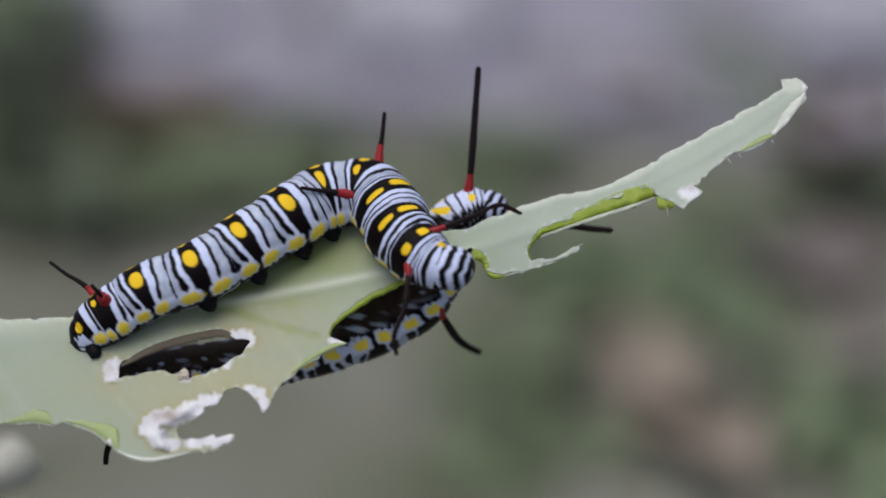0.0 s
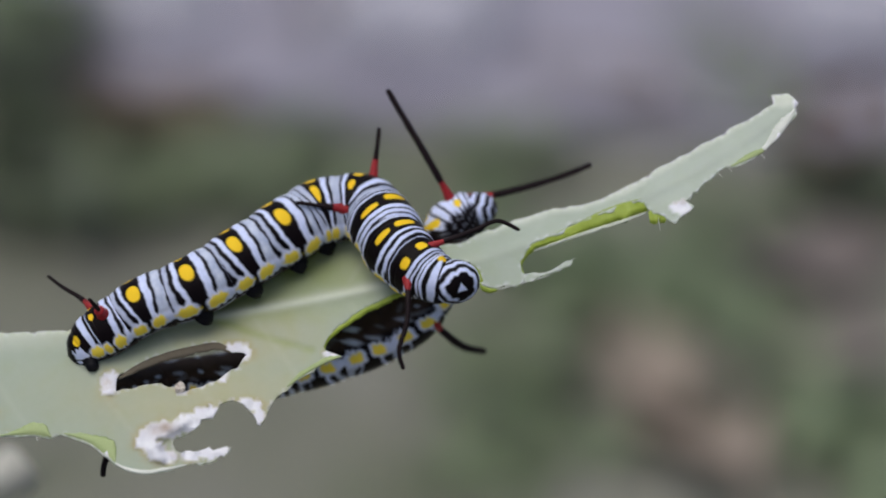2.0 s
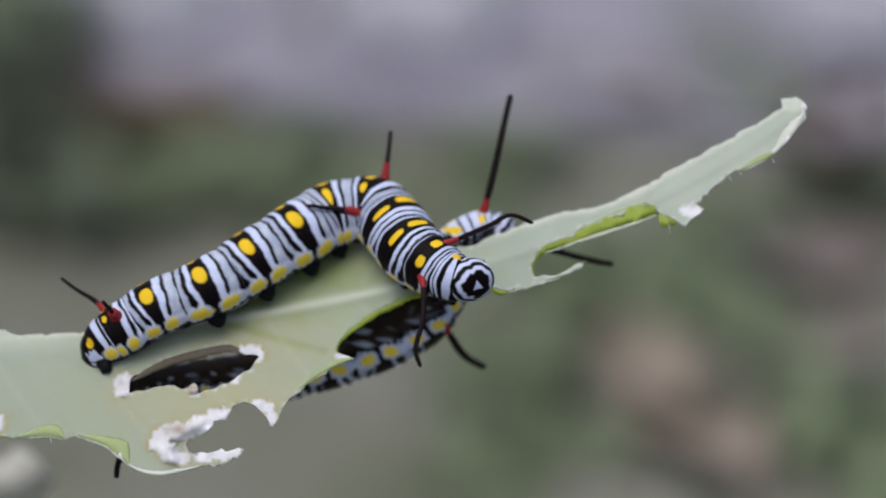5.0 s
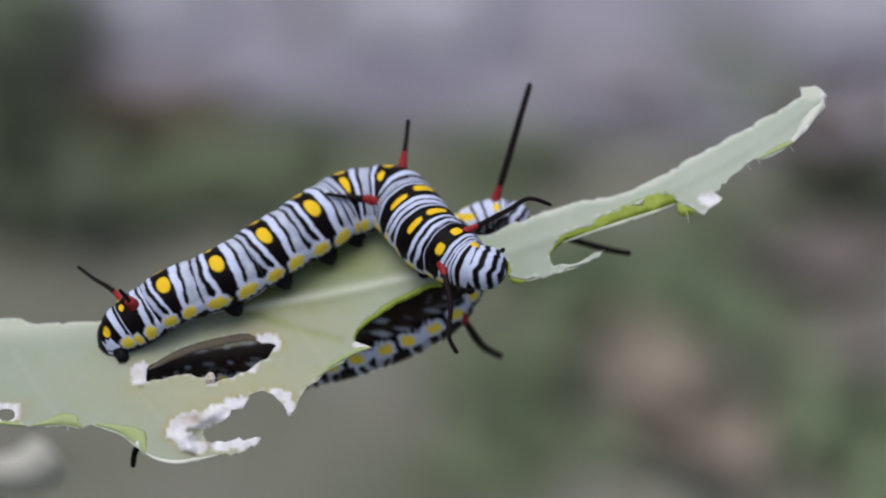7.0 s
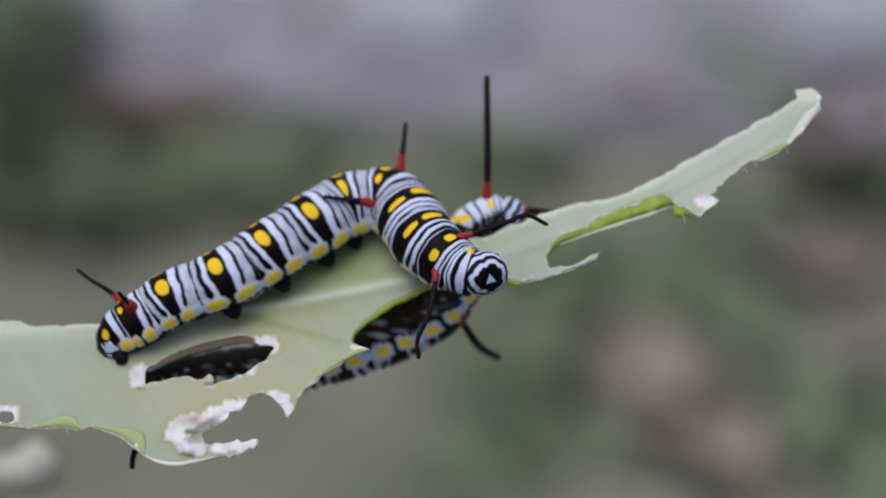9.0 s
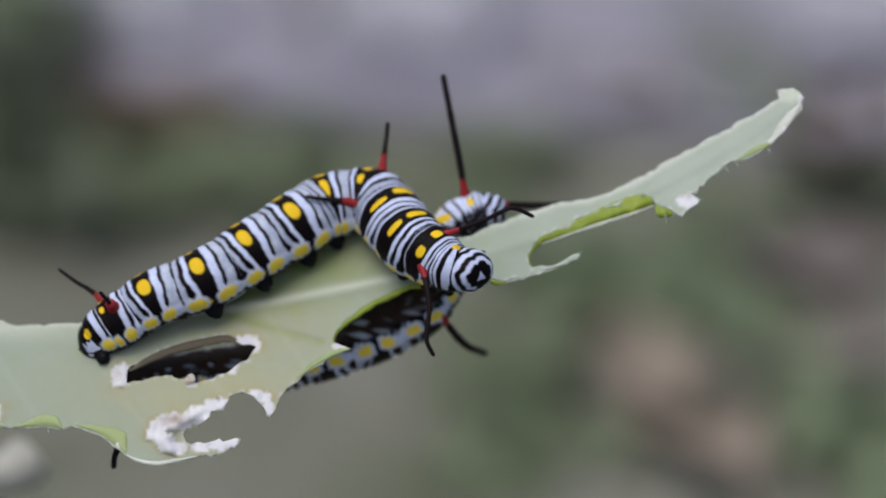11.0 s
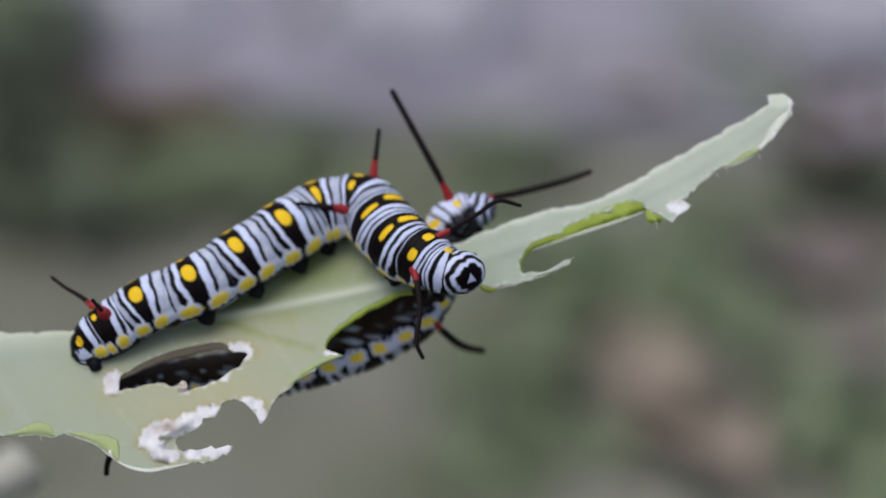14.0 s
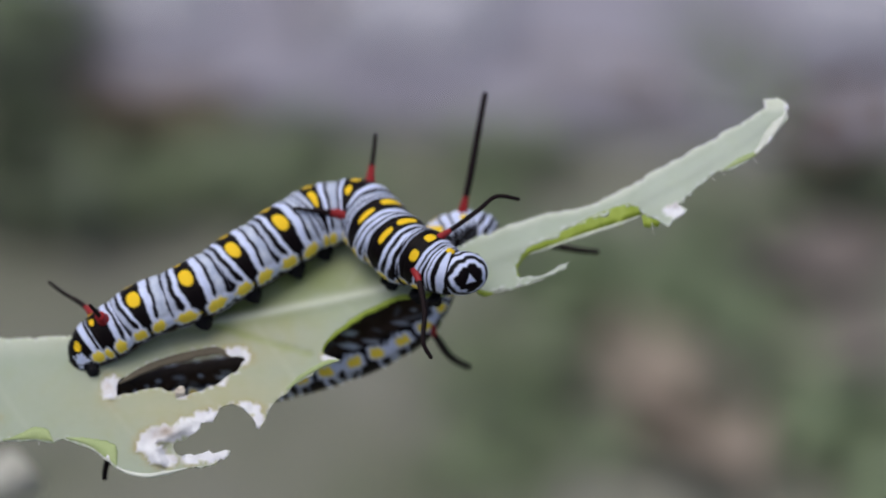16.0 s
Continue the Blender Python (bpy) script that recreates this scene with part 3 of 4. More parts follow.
def make_blade(plant, base):
    from mathutils.geometry import delaunay_2d_cdt
    rim = np.vstack([ragged(e, 0.35, s, 100 + i) for i, (e, s) in enumerate(
        ((FAR_EDGE, 0.055), (TIP_EDGE, 0.085), (STRIP_EDGE, 0.085), (BAY_EDGE, 0.03), (TEAR_EDGE, 0.10), (NEAR_EDGE, 0.04)))])
    holes = [ragged(HOLE, 0.35, 0.07, 110, True), ragged(PINHOLE, 0.25, 0.03, 111, True)]
    lo, hi = rim.min(0), rim.max(0)
    pitch = 0.24
    gx, gy = np.meshgrid(np.arange(lo[0], hi[0], pitch), np.arange(lo[1], hi[1], pitch))
    grid = np.stack([gx.ravel(), gy.ravel()], 1) + np.random.RandomState(5).uniform(-0.05, 0.05, (gx.size, 2))
    keep = inside(rim, grid)
    for h in holes:
        keep &= ~inside(h, grid)
    grid = grid[keep]
    runs = [rim] + holes
    pts, edges = [], []
    for run in runs:
        s = len(pts)
        pts += [Vector(p) for p in run]
        edges += [(s + i, s + (i + 1) % len(run)) for i in range(len(run))]
    pts += [Vector(p) for p in grid]
    vs, _, fs, *_ = delaunay_2d_cdt(pts, edges, [], 0, 1e-5)
    p = np.array([tuple(v) for v in vs])
    f = np.array([tuple(t) for t in fs])
    mid = p[f].mean(1)
    ok = inside(rim, mid)
    for h in holes:
        ok &= ~inside(h, mid)
    f = f[ok]
    paper = np.zeros(len(p))
    for x, y, w, h in PAPER_SPOTS:
        paper = np.maximum(paper, near(p, (x, y), (w, h)))
    edge = np.minimum(line_gap(p, rim[::2]), line_gap(p, holes[0][::2]))
    fray = np.array([noise.noise((x * 0.8, y * 0.8, 0)) for x, y in p])
    fine_fray = np.array([noise.noise((x * 2.6, y * 2.6, 9)) for x, y in p])
    paper = paper + 0.22 * fray + 0.16 * fine_fray
    stain = step(paper, 0.08, 0.46)
    paper = step(paper, 0.47, 0.55)
    old = paper.copy()
    paper = np.maximum(paper, 0.40 * (1 - step(edge + 0.15 * fray, 0.05, 0.28)) * step(line_gap(p, ragged(BAY_EDGE, 0.2, 0.0, 1)), 0.3, 0.7))
    paper = np.maximum(paper, 0.9 * (1 - step(line_gap(p, holes[0][::2]) + 0.15 * fray, 0.08, 0.20)) * step(p[:, 0], -19.77, -18.2))
    d = rib_y(p[:, 0]) - p[:, 1]
    vein = np.exp(-((d / (0.36 + 0.6 * (1 - step(p[:, 0], -30, -20)))) ** 2)) * (1 - 0.9 * step(p[:, 0], -1, 5))
    # side veins leave the midrib forwards at a slant
    for x0 in np.arange(-60, 26, 7.5):
        slant = p[:, 0] - (x0 + 0.62 * np.abs(d) + 0.012 * d * d)
        vein = np.maximum(vein, 0.16 * np.exp(-((slant / 0.30) ** 2)) * step(np.abs(d), 0.2, 1.0))
    yellowing = np.maximum(np.maximum(near(p, (-18.35, -10.59), (11, 3.2)), np.maximum(0.85 * near(p, (-15.4, -5.86), (7.5, 3.6)), 0.45 * near(p, (-8.79, 0.05), (6, 3)))), 0.3 * near(p, (-26.63, -14.06), (7, 2.5)))
    # a greener crease slants away from the midrib; the body's shade is painted olive
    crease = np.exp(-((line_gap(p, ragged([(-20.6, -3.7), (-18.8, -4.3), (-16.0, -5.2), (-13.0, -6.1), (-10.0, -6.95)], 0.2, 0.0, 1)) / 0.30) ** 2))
    crease_and_shade = np.clip(0.80 * near(p, (-19.5, -3.4), (8.5, 1.4)) + 0.75 * near(p, (-11.5, -0.5), (6.5, 1.7)) + 0.45 * crease + 0.15 * fray, 0, 1)
    # the eaten strip: a pale corky rim along its far edge, and a frosted outer piece
    upper = np.asarray(FAR_EDGE)
    pale_rim = 0.85 * (1 - step(np.interp(p[:, 0], upper[:, 0], upper[:, 1]) - p[:, 1] + 0.2 * fray, 0.15, 0.62)) * step(p[:, 0], 2, 6)
    frost = 0.55 * step(p[:, 0], -1, 9) + 0.45 * step(p[:, 0] - 0.55 * (p[:, 1] - 6.0), 16.2, 16.9)
    scorch = 0.8 * near(p, (-21.3, -12.9), (0.75, 0.42)) + 0.35 * near(p, (-22.2, -13.2), (0.9, 0.5)) + 0.4 * near(p, (-20.3, -9.9), (0.5, 0.4))
    z = blade_z(p[:, 0], p[:, 1]) - 0.22 * crease
    crinkle = np.array([noise.noise((x * 1.3, y * 1.3, 3)) for x, y in p])
    z = z + old * (crinkle * 0.38 + 0.12 * fine_fray)
    # the papery flap beside the tear has curled up
    z = z + 0.75 * np.exp(-((line_gap(p, ragged([(-20.04, -12.67), (-21.17, -13.28), (-21.85, -13.96), (-22.17, -14.65), (-21.79, -15.33)], 0.2, 0.0, 1)) / 0.5) ** 2)) * old
    v = (np.stack([p[:, 0], p[:, 1], z], 1) - base) * MM
    me = mesh_from("leaf_blade", v, f, True, {"paper": paper, "stain": stain * (p[:, 0] < -3.73), "vein": vein, "bloom": frost, "crease_and_shade": crease_and_shade, "rim": pale_rim, "scorch": np.clip(scorch + 0.3 * fine_fray * scorch, 0, 1), "yellowing": np.clip(yellowing + 0.3 * fray * yellowing, 0, 1)})
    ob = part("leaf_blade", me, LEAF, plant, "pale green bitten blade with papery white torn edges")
    m = ob.modifiers.new("thickness", "SOLIDIFY")
    m.thickness, m.offset = 0.00009, -1
    return ob


def bitten_rim(plant, base, points, width, seed, lean=0.9, material=None, label="bright green freshly bitten edge", profile=None):
    """A strip of fresh green flesh that shows along a bite, sloping away under the blade."""
    rng = np.random.RandomState(seed)
    p = np.asarray(points, float)
    k = np.linspace(0, len(p) - 1, len(p) * 9)
    q = spline(p, k)
    t = unit(np.gradient(q, axis=0))
    out = np.stack([t[:, 1], -t[:, 0]], 1)
    taper = np.sin(np.linspace(0.08, math.pi - 0.08, len(q))) ** 0.5
    if profile:
        taper = np.interp(k, np.linspace(0, len(p) - 1, len(profile)), profile)
    w = width * taper * (1 + 0.06 * rng.randn(len(q))) * (1 + 0.09 * np.interp(np.arange(len(q)), np.arange(0, len(q) + 4, 4), rng.randn(len(range(0, len(q) + 4, 4)))))
    rows = []
    under = ((-0.12, -0.08), (0.0, -0.04), (0.5, -0.06), (1.0, -0.26), (0.97, -0.40), (0.3, -0.42), (-0.12, -0.3))
    over = ((-0.10, -0.04), (0.0, 0.04), (0.5, 0.08), (0.95, 0.02), (1.0, -0.08), (0.3, -0.20), (-0.10, -0.16))
    for f, drop in over if width > 0 else under:
        xy = q + out * (w * f)[:, None]
        follow = (0.8 if width < 0 else 0.72) if f > 0 else 0.0
        z = blade_z(q[:, 0], q[:, 1]) * (1 - follow) + blade_z(xy[:, 0], xy[:, 1]) * follow + drop * lean + (0.05 if width < 0 else 0.008) * rng.randn(len(q)) * (f > 0.4)
        rows.append(np.stack([xy[:, 0], xy[:, 1], z], 1))
    v = np.stack(rows, 1)
    n = len(rows)
    faces = [tuple(f) for f in ring_faces(len(q), n)] + [tuple(range(n))[::-1], tuple((len(q) - 1) * n + i for i in range(n))]
    return part("bitten_rim", mesh_from("bitten_rim", (v.reshape(-1, 3) - base) * MM, faces), material or BITE, plant, label)


BASE_P = np.array((-50.13, -7.15, 0.0))
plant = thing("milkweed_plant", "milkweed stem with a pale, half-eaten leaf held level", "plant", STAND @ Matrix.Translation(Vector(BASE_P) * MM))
make_blade(plant, BASE_P)
for i, (pts, w, profile) in enumerate((([(2.42, -1.48), (0.72, -1.93), (-0.85, -2.02), (-2.78, -2.2), (-4.67, -3.01), (-6.45, -3.99), (-8.04, -5.23), (-8.92, -6.2), (-8.99, -6.99)], -0.52, (0.55, 0.9, 1, 1, 1, 0.9, 0.7, 0.45, 0.2)),
                                       ([(16.82, 5.17), (15.12, 4.73), (13.33, 4.1), (10.53, 2.74), (8.59, 1.98), (7.46, 1.3), (6.91, 0.58), (6.59, -0.22), (6.89, -0.85)], -1.28, (0.75, 1, 0.95, 0.66, 0.45, 0.36, 0.25, 0.18, 0.1)),
                                       ([(18.43, 3.89), (17.74, 4.12), (16.94, 4.03)], -0.9, (0.9, 1, 1)),
                                       ([(-30.46, -13.73), (-31.72, -13.52), (-33.31, -13.56), (-34.46, -13.61)], 0.95, (0.1, 0.8, 1, 0.7, 0.4, 0.2, 0.1)),
                                       ([(-35.08, -13.61), (-36.42, -13.52), (-37.4, -13.44)], 0.3, None),
                                       ([(-25.31, -15.6), (-26.14, -14.96), (-27.51, -14.07), (-29.46, -13.47)], 1.2, (0.1, 0.6, 1, 0.9, 0.5, 0.3, 0.1)),
                                       ([(3.54, -1.75), (3.68, -1.03), (3.32, -0.4), (2.43, 0.0)], -0.8, (0.3, 0.9, 1, 1)),
                                       ([(26.15, 8.91), (24.91, 8.29), (23.49, 7.67)], 0.42, (0.9, 1, 0.3)),
                                       ([(-7.63, -7.45), (-9.06, -8.02), (-10.6, -8.90), (-11.8, -9.80)], 0.46, (0.25, 1, 0.8, 0.9, 0.6, 0.3)),
                                       ([(4.82, -2.1), (4.11, -2.01), (3.49, -1.79)], -0.35, None))):
    pale = w > 0 or i == 8
    bitten_rim(plant, BASE_P, pts, w, 200 + i, material=FACET if pale else BITE, label="pale green rolled leaf edge" if pale else "bright green freshly bitten edge", profile=profile)
for i, (pts, w) in enumerate((([(-25.31, -15.62), (-26.14, -14.98), (-27.51, -14.09), (-29.46, -13.5)], -0.22), ([(-30.46, -13.76), (-31.72, -13.55), (-33.31, -13.59), (-34.46, -13.64)], -0.13),
                              ([(-19.6, -15.83), (-21.22, -16.22), (-22.75, -16.5), (-24.31, -16.26), (-25.3, -15.76)], 0.27), ([(9.0, -0.96), (7.6, -1.3), (6.5, -1.58), (4.8, -2.12)], -0.16))):
    bitten_rim(plant, BASE_P, pts, w, 240 + i, 0.6, TURNED, "thin whitish turned edge")
bitten_rim(plant, BASE_P, [(28.85, 12.36), (28.18, 11.26), (27.34, 10.17), (26.24, 9.0)], 0.62, 232, 0.9, TURNED, "thin whitish turned edge", (0.3, 0.9, 1, 0.6))
bitten_rim(plant, BASE_P, [(16.75, 4.12), (15.53, 3.68), (13.97, 3.18), (11.95, 2.54), (9.48, 1.66), (7.7, 1.0)], -0.26, 231, 0.3, FLAP, "thin pale flap under the bite")
bitten_rim(plant, BASE_P, [(-25.4, -9.13), (-23.84, -8.08), (-21.64, -7.2), (-19.42, -6.67), (-17.54, -6.4), (-16.26, -7.01)], 0.68, 230, 1.0, DRIED, "grey-brown dried inner edge of the hole")

# torn fibres hang from the bitten strip
for i, (x, y, dx, dy) in enumerate(((17.7, 3.35, 0.10, -0.80), (22.6, 7.1, 0.25, -0.30), (23.4, 7.5, 0.22, -0.25), (26.0, 8.6, 0.22, -0.35), (10.8, 0.3, 0.30, 0.12), (-31.6, -13.75, 0.05, -0.30))):
    z0 = float(blade_z(x, y))
    fibre = np.array(((x - dx * 0.3, y - dy * 0.3, z0 - 0.05), (x + dx * 0.5, y + dy * 0.4, z0 + 0.05), (x + dx, y + dy, z0 - 0.1)))
    part("torn_fibre", tube("torn_fibre", (fibre - BASE_P) * MM, [0.00003, 0.000025, 0.00002], 6, 10, 0.05, 400 + i), TURNED, plant)

# a crumb of dried leaf clings to the hole's lip
bm = bmesh.new()
bmesh.ops.create_icosphere(bm, subdivisions=3, radius=1.0)
for v in bm.verts:
    v.co = Vector((v.co.x * 0.42, v.co.y * 0.40, v.co.z * 0.30)) * (1 + 0.55 * noise.noise(v.co * 1.7) + 0.25 * noise.noise(v.co * 5.0)) * MM
crumb = bpy.data.meshes.new("dried_crumb")
bm.to_mesh(crumb)
bm.free()
at_x, at_y = (-20.3, -9.9)
part("dried_crumb", crumb, plain_material("dried_crumb_tan", (0.36, 0.29, 0.22), (0.72, 0.68, 0.62), 1400, 0.8), plant, "whitish tan crumb of dried leaf", (np.array((at_x, at_y, float(blade_z(at_x, at_y)) + 0.15)) - BASE_P) * MM)

# a second, curled leaf tip hangs behind; petiole and stem, off to the side, that carry the leaf down to the soil
down = np.array((0, 0.8387, 0.5446)) * -1
p0 = np.array((-48.78, -7.6, 0.0))
fork = p0 + np.array((-14.0, -5.0, -3.0))
part("petiole", tube("petiole", [(p0 + np.array((16, 0.6, -0.9)) - BASE_P) * MM, (p0 - BASE_P) * MM, (fork - BASE_P) * MM], [0.0007, 0.0012, 0.0016, 0.002], 16, 24, 0.02, 71), STEM, plant)
curl = [np.array(p) - BASE_P for p in [(-45.65, -20.88, -38.7), (-42.58, -20.27, -38.7), (-40.09, -19.99, -39.15), (-38.3, -19.0, -39.6), (-37.51, -18.39, -39.82)]]
part("curled_leaf", tube("curled_leaf", [c * MM for c in curl], [0.0012, 0.0018, 0.0022, 0.0025, 0.0018], 18, 40, 0.03, 73), BUD, plant, "pale cream curled young leaf")
part("leaf_stalk", tube("leaf_stalk", [(fork - BASE_P) * MM, ((fork + np.array(curl[0]) + BASE_P) / 2 - BASE_P + np.array((0, -2, 0))) * MM, curl[0] * MM], [0.0014, 0.001, 0.001], 12, 24, 0.02, 74), STEM, plant)
foot = fork + down * 147
part("stem", tube("stem", [(fork - down * 60 - BASE_P) * MM, (fork - BASE_P) * MM, (fork + down * 70 + np.array((-2, 0, -1)) - BASE_P) * MM, (foot - BASE_P) * MM], [0.0016, 0.0024, 0.0027, 0.0030], 18, 60, 0.02, 72), STEM, plant)


# ---- ground ----
def ground_material():
    n = Nodes("soil")
    big, mid, fine = n.noise(34, 3), n.noise(90, 5), n.noise(480, 5)
    col = n.ramp(big, (0.34, (0.094, 0.112, 0.068)), (0.50, (0.136, 0.140, 0.113)), (0.68, (0.194, 0.190, 0.176)))
    col = n.mix(n.math("MULTIPLY", mid, 0.6), col, (0.10, 0.12, 0.07))
    col = n.mix(n.math("MULTIPLY", fine, 0.35), col, (0.28, 0.25, 0.22))
    n.set(Base_Color=col, Roughness=0.9)
    return n.bump(fine, 0.6, 0.0015).mat


SOIL = ground_material()
side = 160
g = np.linspace(-1, 1, side)
g = np.sign(g) * (np.abs(g) * 0.7 + np.abs(g) ** 7 * 1500)
gx, gy = np.meshgrid(g, g)
gz = np.array([0.0035 * noise.noise((x * 8, y * 8, 0)) * (abs(x) < 2 and abs(y) < 2) for x, y in zip(gx.ravel(), gy.ravel())])
ground = new("ground", mesh_from("ground", np.stack([gx.ravel(), gy.ravel() + 0.2, gz], 1), ring_faces(side, side, False)))
ground.data.materials.append(SOIL)
tagged(ground, "grey-brown soil with sparse low weeds", "ground", kind="structure")


def weed_material(name, dark, light):
    n = Nodes(name)
    fac = n.noise(40, 4)
    rnd = n.tree.nodes.new("ShaderNodeNewGeometry").outputs["Random Per Island"]
    col = n.mix(n.math("ADD", n.math("MULTIPLY", fac, 0.4), n.math("MULTIPLY", rnd, 0.6)), dark, light)
    n.set(Base_Color=col, Roughness=0.6)
    return n.thin(col, 0.25).mat


GREEN = weed_material("weed_green", (0.125, 0.165, 0.092), (0.245, 0.30, 0.178))
DEEP = weed_material("shrub_green", (0.048, 0.060, 0.038), (0.118, 0.138, 0.090))
DULL = weed_material("grass_dull_green", (0.11, 0.14, 0.08), (0.22, 0.255, 0.155))
TAN = plain_material("dry_leaf_tan", (0.255, 0.210, 0.175), (0.335, 0.280, 0.235), 60, 0.75, 0.5, 0.0006)
BROWN = plain_material("dead_leaf_brown", (0.068, 0.05, 0.035), (0.135, 0.10, 0.07), 70, 0.8, 0.5, 0.0006)
STONE = plain_material("path_stone", (0.172, 0.164, 0.202), (0.335, 0.320, 0.390), 22, 0.85, 0.5, 0.002)
PALE = plain_material("pale_stone", (0.27, 0.27, 0.315), (0.40, 0.39, 0.45), 40, 0.8, 0.4, 0.002)


def blade_leaf(root, way, length, width, bend, rng, rows=6):
    """Vertices and faces of one thin, creased, drooping leaf."""
    way = unit(np.asarray(way, float))
    across = unit(np.cross(way, (0.1, 0.2, 1.0)))
    s = np.linspace(0, 1, rows)
    mid = np.asarray(root) + way * (s * length)[:, None] + np.array((0, 0, -1.0)) * (bend * length * s ** 2)[:, None]
    w = width * np.sin(np.pi * np.clip(s * 0.92 + 0.06, 0, 1)) ** 0.8
    lift = np.array((0, 0, 1.0)) * (0.18 * w)[:, None]
    v = np.stack([mid - across * w[:, None] + lift, mid, mid + across * w[:, None] + lift], 1)
    return v.reshape(-1, 3), ring_faces(rows, 3, False)


def gather(name, leaves, thick=0.0003):
    vs, fs, n = [], [], 0
    for v, f in leaves:
        vs.append(v)
        fs.append(f + n)
        n += len(v)
    return mesh_from(name, np.vstack(vs), np.vstack(fs))


def weed(at, height, spread, count, length, width, material, label, seed, category="weed"):
    """A low leafy weed: a few stems and many leaves."""
    rng = np.random.RandomState(seed)
    ob = thing("weed", label, category, Matrix.Translation((at[0], at[1], 0.0)), "weeds behind the leaf")
    leaves = []
    for s in range(5):
        a = rng.uniform(0, 6.28)
        lean = rng.uniform(0.2, 1.0) * spread
        top = np.array((math.cos(a) * lean, math.sin(a) * lean, height * rng.uniform(0.7, 1.0)))
        path = [np.array((0.002 * math.cos(a), 0.002 * math.sin(a), -0.005)), top * 0.5 + np.array((0, 0, 0.12 * height)), top]
        part("stem", tube("stem", path, [0.0009, 0.0007, 0.0004], 8, 14, 0.02, seed + s), STEM, ob)
        for _ in range(count // 5):
            k = rng.uniform(0.15, 1.0)
            root = spline(path, [k * 2])[0]
            b = rng.uniform(0, 6.28)
            way = (math.cos(b), math.sin(b), rng.uniform(-0.1, 0.9))
            leaves.append(blade_leaf(root, way, length * rng.uniform(0.5, 1.15), width * rng.uniform(0.6, 1.1), rng.uniform(0.1, 0.6), rng))
    part("foliage", gather("foliage", leaves), material, ob)
    return ob


def litter_leaf(name, label, at, length, width, turn, material, seed, lift=0.004):
    """A fallen leaf, cupped and curled, with a rib and a stalk."""
    rng = np.random.RandomState(seed)
    rows, cols = 40, 25
    s, c = np.meshgrid(np.linspace(0, 1, rows), np.linspace(-1, 1, cols), indexing="ij")
    w = width / 2 * (np.sin(np.pi * np.clip(s * 0.94 + 0.03, 0, 1)) ** 0.75) * (1 + 0.06 * np.sin(s * 31) * np.abs(c))
    x, y = (s - 0.5) * length, c * w
    z = lift + 0.22 * width * c * c + 0.05 * length * np.cos(s * 5.0) + 0.04 * width * np.sin(s * 17 + c * 3) * np.abs(c)
    z = z - z.min() + 0.0015
    ob = thing(name, label, "fallen leaf", Matrix.Translation((at[0], at[1], 0.0)) @ pose(0, 0, 0, 0, 0, turn))
    b = part("blade", mesh_from("blade", np.stack([x.ravel(), y.ravel(), z.ravel()], 1), ring_faces(rows, cols, False)), material, ob)
    m = b.modifiers.new("thickness", "SOLIDIFY")
    m.thickness, m.offset = 0.0003, 0
    mid = np.stack([x[::6, cols // 2], y[::6, cols // 2], z[::6, cols // 2] + 0.0003], 1)
    part("rib", tube("rib", mid, [0.0006, 0.0005, 0.0003], 8, 24, 0.02, seed), material, ob)
    part("stalk", tube("stalk", [mid[0], mid[0] + np.array((-0.004, 0.001, 0.0007)), mid[0] + np.array((-0.009, 0.002, -0.001))], [0.0006, 0.0005, 0.0006], 8, 12, 0.02, seed), material, ob)
    return ob


# the pale path beyond the bed, in slabs with open joints
path_m = new("path")
path_m.rotation_euler = (0, 0, radians(-8))
tagged(path_m, "pale lilac-grey stone paving beyond the bed", "path", kind="structure")
rng = np.random.RandomState(8)


def slab(name, at, size, turn, height, material, parent, seed):
    rng = np.random.RandomState(seed)
    bm = bmesh.new()
    bmesh.ops.create_cube(bm, size=1.0)
    bmesh.ops.scale(bm, vec=(size[0], size[1], height + 0.03), verts=bm.verts)
    bmesh.ops.bevel(bm, geom=bm.edges[:], offset=0.002, segments=2, affect="EDGES")
    me = bpy.data.meshes.new(name)
    bm.to_mesh(me)
    bm.free()
    ob = part(name, me, material, parent)
    ob.location = (at[0], at[1], (height + 0.03) / 2 - 0.03)
    ob.rotation_euler = (radians(rng.uniform(-0.6, 0.6)), radians(rng.uniform(-0.6, 0.6)), radians(turn))
    return ob


near_y = 0.269
y = near_y
row = 0
while y < near_y + 3.2:
    depth = (0.24, 0.30, 0.27)[row % 3]
    x = -1.6 - 0.13 * (row % 2)
    while x < 1.9:
        w = rng.uniform(0.26, 0.42)
        slab("slab", (x + w / 2, y + depth / 2 + 0.02 * math.sin(x * 3)), (w - 0.012, depth - 0.012), rng.uniform(-1, 1), rng.uniform(0.003, 0.005), STONE, path_m, int(rng.randint(1e6)))
        x += w
    y += depth
    row += 1

